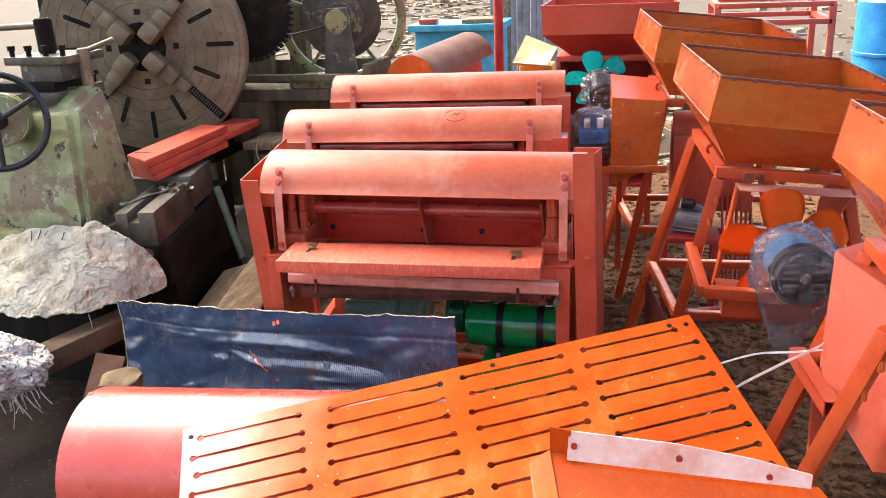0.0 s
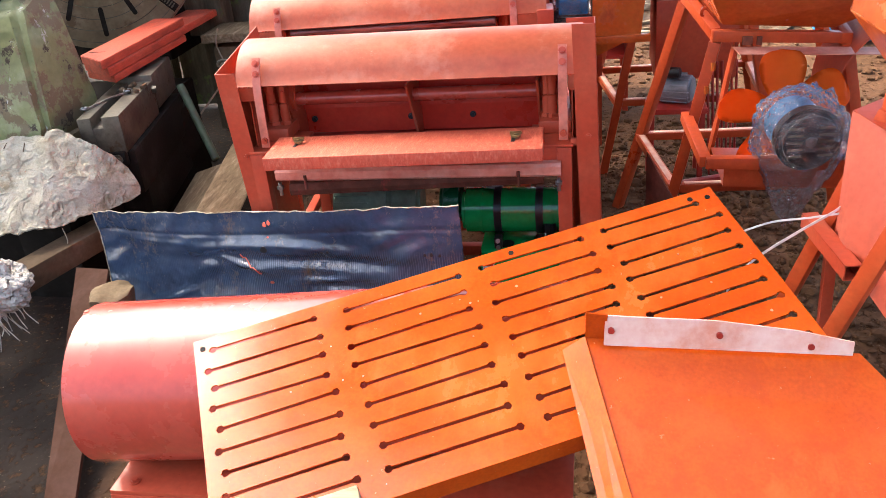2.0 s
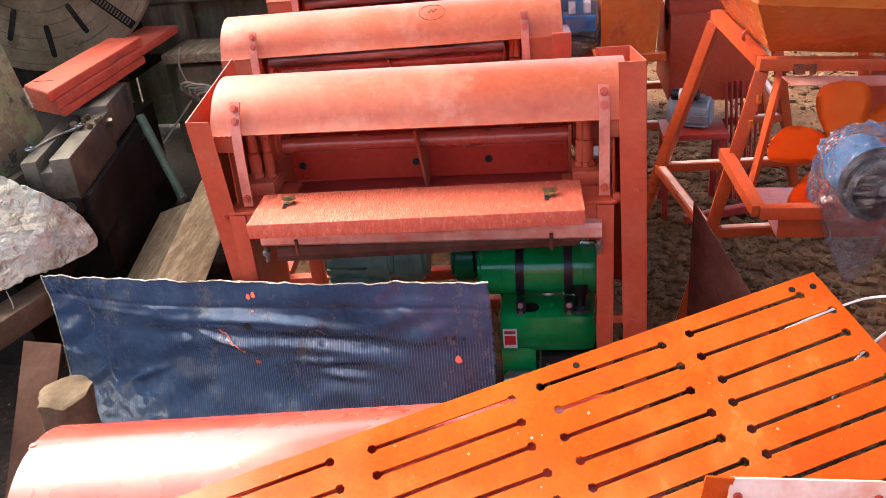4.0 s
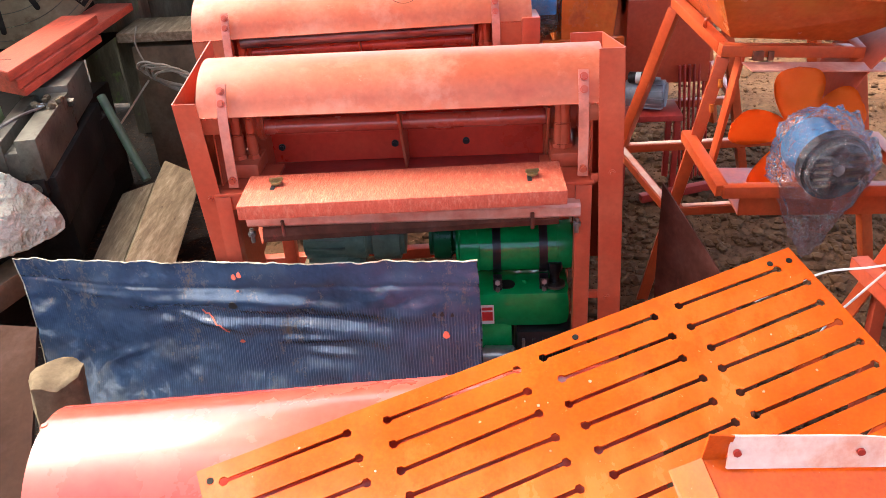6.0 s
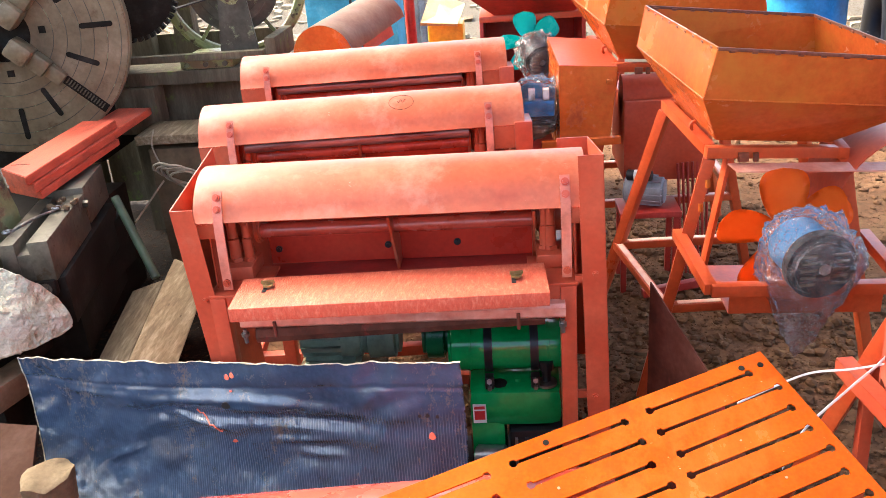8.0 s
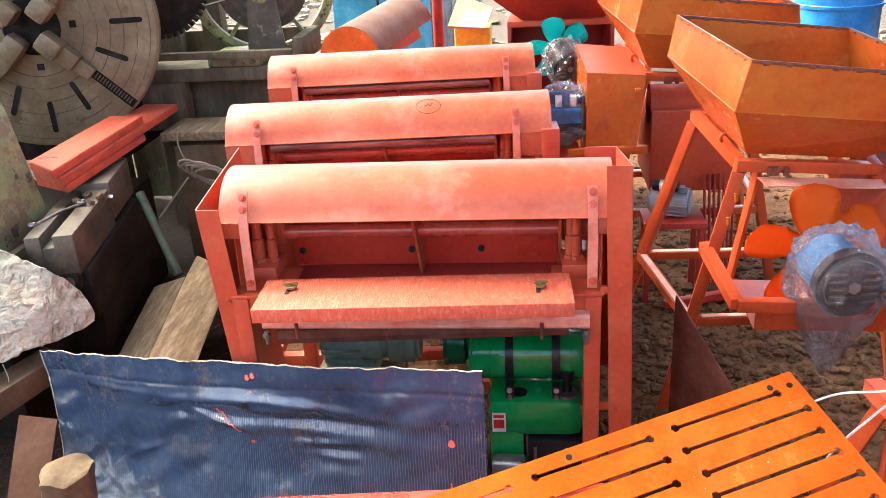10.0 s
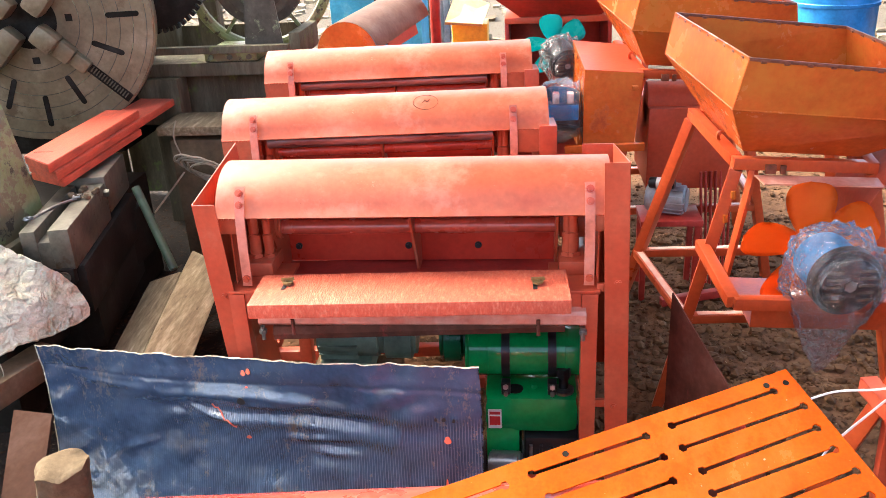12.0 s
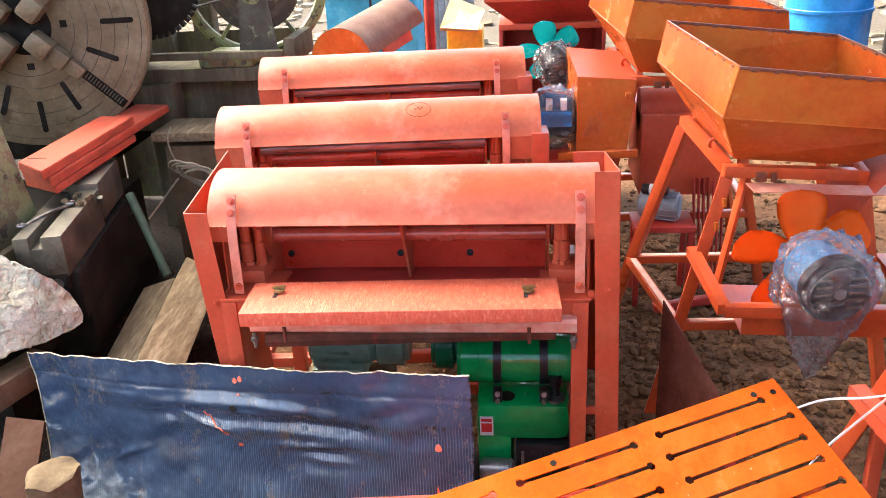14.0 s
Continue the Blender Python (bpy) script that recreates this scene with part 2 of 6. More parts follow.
def ribbed(m):
    """Fine upright ribs pressed into the rubber."""
    n, l = m.node_tree.nodes, m.node_tree.links
    b = n["Principled BSDF"]
    co = n.new("ShaderNodeTexCoord")
    wv = n.new("ShaderNodeTexWave")
    wv.wave_type, wv.bands_direction = "BANDS", "X"
    wv.inputs["Scale"].default_value, wv.inputs["Distortion"].default_value = 42.0, 0.6
    l.new(co.outputs["Object"], wv.inputs["Vector"])
    bp = n.new("ShaderNodeBump")
    bp.inputs["Strength"].default_value, bp.inputs["Distance"].default_value = 0.35, 0.002
    l.new(wv.outputs["Fac"], bp.inputs["Height"])
    l.new(b.inputs["Normal"].links[0].from_socket, bp.inputs["Normal"])
    l.new(bp.outputs[0], b.inputs["Normal"])
    # rib crests lightened in the colour, standing in for their reflections
    mx = n.new("ShaderNodeMix")
    mx.data_type, mx.blend_type = "RGBA", "ADD"
    rp = n.new("ShaderNodeValToRGB")
    rp.color_ramp.elements[0].position, rp.color_ramp.elements[0].color = 0.55, (0, 0, 0, 1)
    rp.color_ramp.elements[1].position, rp.color_ramp.elements[1].color = 1.0, (0.075, 0.1, 0.13, 1)
    l.new(wv.outputs["Fac"], rp.inputs[0])
    # the hem along the top edge is smooth, and the ribs are worn away towards one end
    hem = n.new("ShaderNodeVectorMath")
    hem.operation = "DOT_PRODUCT"
    hem.inputs[1].default_value = (0.158, 0, -1)
    l.new(co.outputs["Object"], hem.inputs[0])
    cut = n.new("ShaderNodeMapRange")
    cut.inputs["From Min"].default_value, cut.inputs["From Max"].default_value = -0.455, -0.42
    l.new(hem.outputs["Value"], cut.inputs[0])
    sx = n.new("ShaderNodeSeparateXYZ")
    l.new(co.outputs["Object"], sx.inputs[0])
    worn = n.new("ShaderNodeMapRange")
    worn.inputs["From Min"].default_value, worn.inputs["From Max"].default_value, worn.inputs["To Min"].default_value = -0.3, -0.02, 0.12
    l.new(sx.outputs["X"], worn.inputs[0])
    both = n.new("ShaderNodeMath")
    both.operation = "MULTIPLY"
    l.new(cut.outputs[0], both.inputs[0])
    l.new(worn.outputs[0], both.inputs[1])
    l.new(both.outputs[0], mx.inputs["Factor"])
    l.new(both.outputs[0], bp.inputs["Strength"])
    l.new(b.inputs["Base Color"].links[0].from_socket, mx.inputs["A"])
    l.new(rp.outputs[0], mx.inputs["B"])
    l.new(mx.outputs["Result"], b.inputs["Base Color"])


def patches(m, seed, scale, lo, hi, color, rough=None, stretch=(1, 1, 1), roughness=0.7, height=-0.4):
    """Sharp-edged flakes or dirt of one colour over a surface."""
    n, l = m.node_tree.nodes, m.node_tree.links
    b = n["Principled BSDF"]
    co = n.new("ShaderNodeTexCoord")
    mp = n.new("ShaderNodeMapping")
    mp.inputs["Location"].default_value, mp.inputs["Scale"].default_value = (seed, seed * 1.7, seed * 0.6), stretch
    l.new(co.outputs["Object"], mp.inputs[0])
    nz = n.new("ShaderNodeTexNoise")
    nz.inputs["Scale"].default_value, nz.inputs["Detail"].default_value, nz.inputs["Roughness"].default_value = scale, 8, roughness
    l.new(mp.outputs[0], nz.inputs["Vector"])
    mr = n.new("ShaderNodeMapRange")
    mr.inputs["From Min"].default_value, mr.inputs["From Max"].default_value = lo, hi
    l.new(nz.outputs[0], mr.inputs[0])
    mx = n.new("ShaderNodeMix")
    mx.data_type = "RGBA"
    l.new(mr.outputs[0], mx.inputs["Factor"])
    l.new(b.inputs["Base Color"].links[0].from_socket, mx.inputs["A"])
    mx.inputs["B"].default_value = (*color, 1)
    l.new(mx.outputs["Result"], b.inputs["Base Color"])
    if rough is not None:
        mf = n.new("ShaderNodeMix")
        l.new(mr.outputs[0], mf.inputs["Factor"])
        l.new(b.inputs["Roughness"].links[0].from_socket, mf.inputs["A"])
        mf.inputs["B"].default_value = rough
        l.new(mf.outputs["Result"], b.inputs["Roughness"])
        cw = n.new("ShaderNodeMath")
        cw.operation = "MULTIPLY_ADD"
        cw.inputs[1].default_value, cw.inputs[2].default_value = -b.inputs["Coat Weight"].default_value, b.inputs["Coat Weight"].default_value
        l.new(mr.outputs[0], cw.inputs[0])
        l.new(cw.outputs[0], b.inputs["Coat Weight"])
    bp = n.new("ShaderNodeBump")
    bp.inputs["Strength"].default_value, bp.inputs["Distance"].default_value = abs(height), 0.004
    bp.invert = height < 0
    l.new(mr.outputs[0], bp.inputs["Height"])
    l.new(b.inputs["Normal"].links[0].from_socket, bp.inputs["Normal"])
    l.new(bp.outputs[0], b.inputs["Normal"])


def crumpled(m, scale, strength):
    """Sharp-edged creases of a crumpled woven plastic."""
    n, l = m.node_tree.nodes, m.node_tree.links
    b = n["Principled BSDF"]
    co = n.new("ShaderNodeTexCoord")
    nz = n.new("ShaderNodeTexNoise")
    nz.inputs["Scale"].default_value, nz.inputs["Detail"].default_value = scale * 0.6, 3
    l.new(co.outputs["Object"], nz.inputs["Vector"])
    mx = n.new("ShaderNodeMix")
    mx.data_type = "VECTOR"
    mx.inputs["Factor"].default_value = 0.3
    l.new(co.outputs["Object"], mx.inputs[4])
    l.new(nz.outputs["Color"], mx.inputs[5])
    for k, (sc, d) in enumerate(((scale, 0.03), (scale * 2.7, 0.012))):
        vo = n.new("ShaderNodeTexVoronoi")
        vo.feature = "F1"
        vo.inputs["Scale"].default_value = sc
        l.new(mx.outputs[1], vo.inputs["Vector"])
        bp = n.new("ShaderNodeBump")
        bp.inputs["Strength"].default_value, bp.inputs["Distance"].default_value = strength, d
        l.new(vo.outputs["Distance"], bp.inputs["Height"])
        l.new(b.inputs["Normal"].links[0].from_socket, bp.inputs["Normal"])
        l.new(bp.outputs[0], b.inputs["Normal"])


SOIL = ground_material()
ribbed(TARP)
patches(TARP, 3.1, 4.5, 0.56, 0.66, (0.17, 0.135, 0.095), 0.7, (1, 1, 0.6), 0.9, height=0.1)
patches(TARP, 6.9, 3.0, 0.6, 0.7, (0.06, 0.085, 0.13), 0.45, (1, 1, 0.5), 0.85, height=0.05)
patches(TARP, 8.4, 26, 0.70, 0.74, (0.26, 0.25, 0.23), 0.6, (0.5, 1, 2.2), height=0.1)
patches(SOIL, 4.4, 34, 0.54, 0.64, (0.068, 0.034, 0.014), None, height=-1.0)
patches(SOIL, 7.7, 48, 0.64, 0.68, (0.3, 0.24, 0.16), None, height=0.8)
patches(SACK, 2.7, 6, 0.54, 0.66, (0.3, 0.24, 0.15), None, height=0.05)
patches(CASTGREEN, 1.3, 5, 0.5, 0.54, (0.2, 0.15, 0.08), 0.5)
patches(CASTGREEN, 5.7, 11, 0.58, 0.62, (0.07, 0.05, 0.032), 0.7)
patches(CASTGREEN, 9.2, 9, 0.62, 0.65, (0.55, 0.54, 0.46), 0.5, (1, 1.6, 0.55), 0.75)
patches(COVERRED, 2.2, 3.4, 0.52, 0.7, (0.46, 0.18, 0.12), 0.5, height=0.03)
patches(COVERRED, 5.1, 17, 0.64, 0.7, (0.56, 0.3, 0.22), 0.6, (0.6, 1, 1), 0.8, height=0.05)
patches(COVERRED, 3.7, 6, 0.58, 0.72, (0.36, 0.085, 0.025), None, (0.5, 1, 1), height=0.02)
patches(COVERRED, 9.6, 45, 0.69, 0.71, (0.2, 0.05, 0.03), 0.6, height=-0.1)
patches(RED, 2.2, 3.0, 0.58, 0.8, (0.46, 0.15, 0.09), 0.5, height=0.03)
patches(RED, 9.6, 45, 0.69, 0.71, (0.2, 0.05, 0.03), 0.6, height=-0.1)
patches(GRATE, 1.7, 70, 0.66, 0.71, (0.5, 0.17, 0.05), 0.4, height=0.25)
patches(GRATE, 4.9, 7, 0.56, 0.66, (0.45, 0.055, 0.005), None, height=0.05)
patches(GRATE, 7.7, 3.2, 0.55, 0.75, (0.56, 0.13, 0.02), 0.35, (1, 0.5, 1), height=0.03)
patches(WOOD, 6.6, 24, 0.64, 0.7, (0.07, 0.045, 0.025), None, (1.5, 0.35, 1.5), height=-0.5)
patches(IRON, 3.3, 8, 0.56, 0.66, (0.13, 0.085, 0.045), 0.6, height=-0.1)
patches(GREYWOOD, 7.3, 9, 0.58, 0.66, (0.14, 0.17, 0.06), None, height=0.2)
patches(PULLEY, 2.4, 10, 0.56, 0.62, (0.22, 0.25, 0.14), None, height=0.1)
patches(BLOCK, 4.1, 12, 0.58, 0.66, (0.08, 0.05, 0.026), 0.7, height=-0.15)
patches(BROWN, 3.8, 9, 0.54, 0.66, (0.3, 0.035, 0.03), 0.45, (1, 1, 0.4), height=0.05)
crumpled(SACK, 13.0, 0.6)
crumpled(FRAY, 16.0, 0.8)
patches(ORANGE, 6.2, 5.0, 0.6, 0.68, (0.33, 0.05, 0.014), 0.4, height=0.05)
patches(ORANGE, 2.9, 2.6, 0.5, 0.72, (0.46, 0.15, 0.025), None, height=0.02)
patches(ORANGE, 8.1, 30, 0.7, 0.73, (0.14, 0.04, 0.02), 0.6, height=-0.1)

FILM = film_material()

# ---- building helpers ----
ROOT = {}
V = Vector


def thing(name, at, label, category, group="", kind=""):
    """An Empty at the thing's base, which parents its parts."""
    ob = new(name)
    ob.empty_display_size = 0.05
    m = at if isinstance(at, Matrix) else Matrix.Translation(at)
    ob.matrix_world = m
    ROOT[ob] = m.copy()
    return tagged(ob, label, category, group, kind)


def mesh_of(name, bm, mat, smooth=None):
    me = bpy.data.meshes.new(name)
    bmesh.ops.recalc_face_normals(bm, faces=bm.faces[:])
    if smooth is not None:
        for f in bm.faces:
            f.smooth = True
        for e in bm.edges:
            if len(e.link_faces) == 2 and e.calc_face_angle(0) > radians(smooth):
                e.smooth = False
    bm.to_mesh(me)
    bm.free()
    me.materials.append(mat)
    return me


def part(name, bm, mat, parent, label="", smooth=35):
    """One mesh under a thing or a part; bm is in world places."""
    bm.transform(ROOT[parent].inverted())
    ob = new(name, mesh_of(name, bm, mat, smooth))
    ob.parent = parent
    ROOT[ob] = ROOT[parent]
    return tagged(ob, label)


def solo(name, bm, mat, label, category, kind="", smooth=35, group=""):
    """A thing of one mesh, its origin at its base."""
    vs = [v.co for v in bm.verts]
    c = V(((min(v.x for v in vs) + max(v.x for v in vs)) / 2, (min(v.y for v in vs) + max(v.y for v in vs)) / 2, min(v.z for v in vs)))
    bm.transform(Matrix.Translation(-c))
    ob = new(name, mesh_of(name, bm, mat, smooth))
    ob.location = c
    ROOT[ob] = Matrix.Translation(c)
    return tagged(ob, label, category, group, kind)


def box(lo, hi, bev=0.003, bm=None, m=None):
    bm = bm or bmesh.new()
    lo, hi = V(lo), V(hi)
    r = bmesh.ops.create_cube(bm, size=1)
    mm = Matrix.Translation((lo + hi) / 2) @ Matrix.Diagonal((*(hi - lo), 1))
    bmesh.ops.transform(bm, matrix=(m @ mm) if m else mm, verts=r["verts"])
    if bev:
        es = list({e for v in r["verts"] for e in v.link_edges})
        bmesh.ops.bevel(bm, geom=es, offset=bev, segments=2, affect="EDGES", profile=0.6)
    return bm


def axes(p0, p1, up=(0, 0, 1)):
    p0, p1 = V(p0), V(p1)
    z = (p1 - p0).normalized()
    u = V(up)
    if abs(z.dot(u)) > 0.98:
        u = V((0, 1, 0))
    x = u.cross(z).normalized()
    y = z.cross(x)
    return Matrix(((x.x, y.x, z.x, p0.x), (x.y, y.y, z.y, p0.y), (x.z, y.z, z.z, p0.z), (0, 0, 0, 1))), (p1 - p0).length


def beam(p0, p1, w, h, bev=0.003, bm=None, up=(0, 0, 1)):
    """A bar of section w (across) by h (upwards) from p0 to p1."""
    m, L = axes(p0, p1, up)
    return box((-w / 2, -h / 2, 0), (w / 2, h / 2, L), bev, bm, m)


def rod(p0, p1, r, seg=20, bm=None, r2=None, bev=0.0):
    bm = bm or bmesh.new()
    m, L = axes(p0, p1)
    out = bmesh.ops.create_cone(bm, cap_ends=True, segments=seg, radius1=r, radius2=r if r2 is None else r2, depth=L)
    bmesh.ops.transform(bm, matrix=m @ Matrix.Translation((0, 0, L / 2)), verts=out["verts"])
    if bev:
        es = [e for e in {e for v in out["verts"] for e in v.link_edges} if len(e.link_faces) == 2 and e.calc_face_angle(0) > 1.0]
        bmesh.ops.bevel(bm, geom=es, offset=bev, segments=3, affect="EDGES")
    return bm


def plate(pts, thick, bm=None, n=None):
    """A flat or nearly flat sheet with the given outline, thickened along its normal."""
    bm = bm or bmesh.new()
    pts = [V(p) for p in pts]
    if n is None:
        n = V((0, 0, 0))
        for i in range(len(pts)):
            n += pts[i].cross(pts[(i + 1) % len(pts)])
        n.normalize()
    n = V(n) * thick / 2
    a = [bm.verts.new(p + n) for p in pts]
    b = [bm.verts.new(p - n) for p in pts]
    bm.faces.new(a)
    bm.faces.new(b[::-1])
    k = len(pts)
    for i in range(k):
        bm.faces.new((a[i], b[i], b[(i + 1) % k], a[(i + 1) % k]))
    return bm


def strip(profile, dx, width, thick, bm=None):
    """A bent strip: a profile of points swept by the vector dx of length width, given a thickness."""
    bm = bm or bmesh.new()
    pr = [V(p) for p in profile]
    d = V(dx).normalized() * width
    rows = []
    for i, p in enumerate(pr):
        t = (pr[min(i + 1, len(pr) - 1)] - pr[max(i - 1, 0)]).normalized()
        n = t.cross(d).normalized() * thick
        rows.append([bm.verts.new(q) for q in (p, p + d, p + d + n, p + n)])
    for a, b in zip(rows, rows[1:]):
        for j in range(4):
            bm.faces.new((a[j], a[(j + 1) % 4], b[(j + 1) % 4], b[j]))
    bm.faces.new(rows[0][::-1])
    bm.faces.new(rows[-1])
    return bm


def bolt(p, n, r, parent, mat=None, name="bolt"):
    p, n = V(p), V(n).normalized()
    bm = rod(p - n * 0.004, p + n * 0.008, r, 6)
    rod(p - n * 0.004, p + n * 0.003, r * 1.45, 14, bm)
    return part(name, bm, mat or RED, parent)


def tube(pts, r, mat=None, seg=8, bm=None):
    """A round cord through the points."""
    bm = bm or bmesh.new()
    pts = [V(p) for p in pts]
    rings = []
    for i, p in enumerate(pts):
        t = (pts[min(i + 1, len(pts) - 1)] - pts[max(i - 1, 0)]).normalized()
        u = t.orthogonal().normalized() if i == 0 else (u - t * u.dot(t)).normalized()
        w = t.cross(u)
        rings.append([bm.verts.new(p + (u * math.cos(a) + w * math.sin(a)) * r) for a in [2 * math.pi * k / seg for k in range(seg)]])
    for a, b in zip(rings, rings[1:]):
        for j in range(seg):
            bm.faces.new((a[j], a[(j + 1) % seg], b[(j + 1) % seg], b[j]))
    bm.faces.new(rings[0][::-1])
    bm.faces.new(rings[-1])
    return bm


def spline(ps, n=8):
    """Catmull-Rom points through ps."""
    ps = [V(p) for p in ps]
    q = [ps[0] * 2 - ps[1], *ps, ps[-1] * 2 - ps[-2]]
    out = []
    for i in range(1, len(q) - 2):
        for k in range(n):
            t = k / n
            a, b, c, d = q[i - 1:i + 3]
            out.append(0.5 * (2 * b + (c - a) * t + (2 * a - 5 * b + 4 * c - d) * t * t + (3 * b - a - 3 * c + d) * t ** 3))
    return out + [ps[-1]]


def arc(c, r, a0, a1, n, x):
    """Points of an arc in the plane of constant x; 0 degrees is +y, 90 is up."""
    return [V((x, c[0] + r * math.cos(radians(a0 + (a1 - a0) * i / n)), c[1] + r * math.sin(radians(a0 + (a1 - a0) * i / n)))) for i in range(n + 1)]


# ---- ground ----
def ground():
    bm = bmesh.new()
    n = 260

    def warp(i):
        s = (i - n / 2) / (n / 2)
        return math.copysign(abs(s) * 4.5 + 900 * abs(s) ** 9, s)
    g = []
    for j in range(n + 1):
        row = []
        for i in range(n + 1):
            x, y = warp(i), 2.2 + warp(j)
            near = max(0, 1 - max(abs(x), abs(y - 2.2)) / 7)
            z = near * (0.03 * noise.noise((x * 1.7, y * 1.7, 0)) + 0.02 * noise.noise((x * 6, y * 6, 3)) + 0.012 * noise.noise((x * 17, y * 17, 5)))
            row.append(bm.verts.new((x, y, z - 0.02 * near)))
        g.append(row)
    for j in range(n):
        for i in range(n):
            bm.faces.new((g[j][i], g[j][i + 1], g[j + 1][i + 1], g[j + 1][i]))
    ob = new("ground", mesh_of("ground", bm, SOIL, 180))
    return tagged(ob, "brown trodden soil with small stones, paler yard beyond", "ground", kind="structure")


ground()


def roof():
    """The shed's unseen corrugated roof, added over the machines to block overhead sky, on pipe posts."""
    bm = bmesh.new()
    n = 160
    g = []
    for j in (0, 1):
        row = []
        for i in range(n + 1):
            x = -1.25 + 3.75 * i / n
            row.append(bm.verts.new((x, 1.0 + 3.9 * j, 2.95 + 0.15 * j + 0.012 * (i % 2))))
        g.append(row)
    for i in range(n):
        bm.faces.new((g[0][i], g[0][i + 1], g[1][i + 1], g[1][i]))
    bmesh.ops.solidify(bm, geom=bm.faces[:], thickness=0.004)
    r = tagged(new("roof", mesh_of("roof", bm, GREY, 10)), "unseen grey corrugated iron shed roof on pipe posts, blocking the overhead sky", "roof", kind="structure")
    ROOT[r] = Matrix.Identity(4)
    for y in (1.1, 2.9, 4.8):
        part("purlin", beam((-1.2, y, 2.9 + 0.03 * (y - 0.35)), (2.95, y, 2.9 + 0.03 * (y - 0.35)), 0.06, 0.09), WOOD, r)
    for x, y in ((-1.22, 1.08), (2.9, 1.1), (2.95, 4.8)):
        part("roof_post", rod((x, y, -0.02), (x, y, 2.9), 0.035, 16), DARKRED, r)
    part("roof_post", rod((-0.24, 4.8, -0.02), (-0.24, 4.8, 3.0), 0.03, 16), DARKRED, r, "dark red steel pipe post")


def lathe_roof():
    """An unseen second roof added to shade the lathe, with a gap of open sky between the two."""
    bm = bmesh.new()
    n = 90
    g = [[bm.verts.new((-3.3 - 2.25 * i / n, 0.6 + 4.6 * j, 2.85 + 0.012 * (i % 2))) for i in range(n + 1)] for j in (0, 1)]
    for i in range(n):
        bm.faces.new((g[0][i], g[0][i + 1], g[1][i + 1], g[1][i]))
    bmesh.ops.solidify(bm, geom=bm.faces[:], thickness=0.004)
    r = tagged(new("lathe_roof", mesh_of("lathe_roof", bm, GREY, 10)), "unseen grey corrugated iron roof added to shade the lathe", "roof", kind="structure")
    ROOT[r] = Matrix.Identity(4)
    for y in (0.8, 5.0):
        part("purlin", beam((-3.35, y, 2.8), (-5.5, y, 2.8), 0.06, 0.09), WOOD, r)
        for x in (-3.4, -5.4):
            part("roof_post", rod((x, y, -0.02), (x, y, 2.8), 0.035, 16), DARKRED, r)


roof()
lathe_roof()


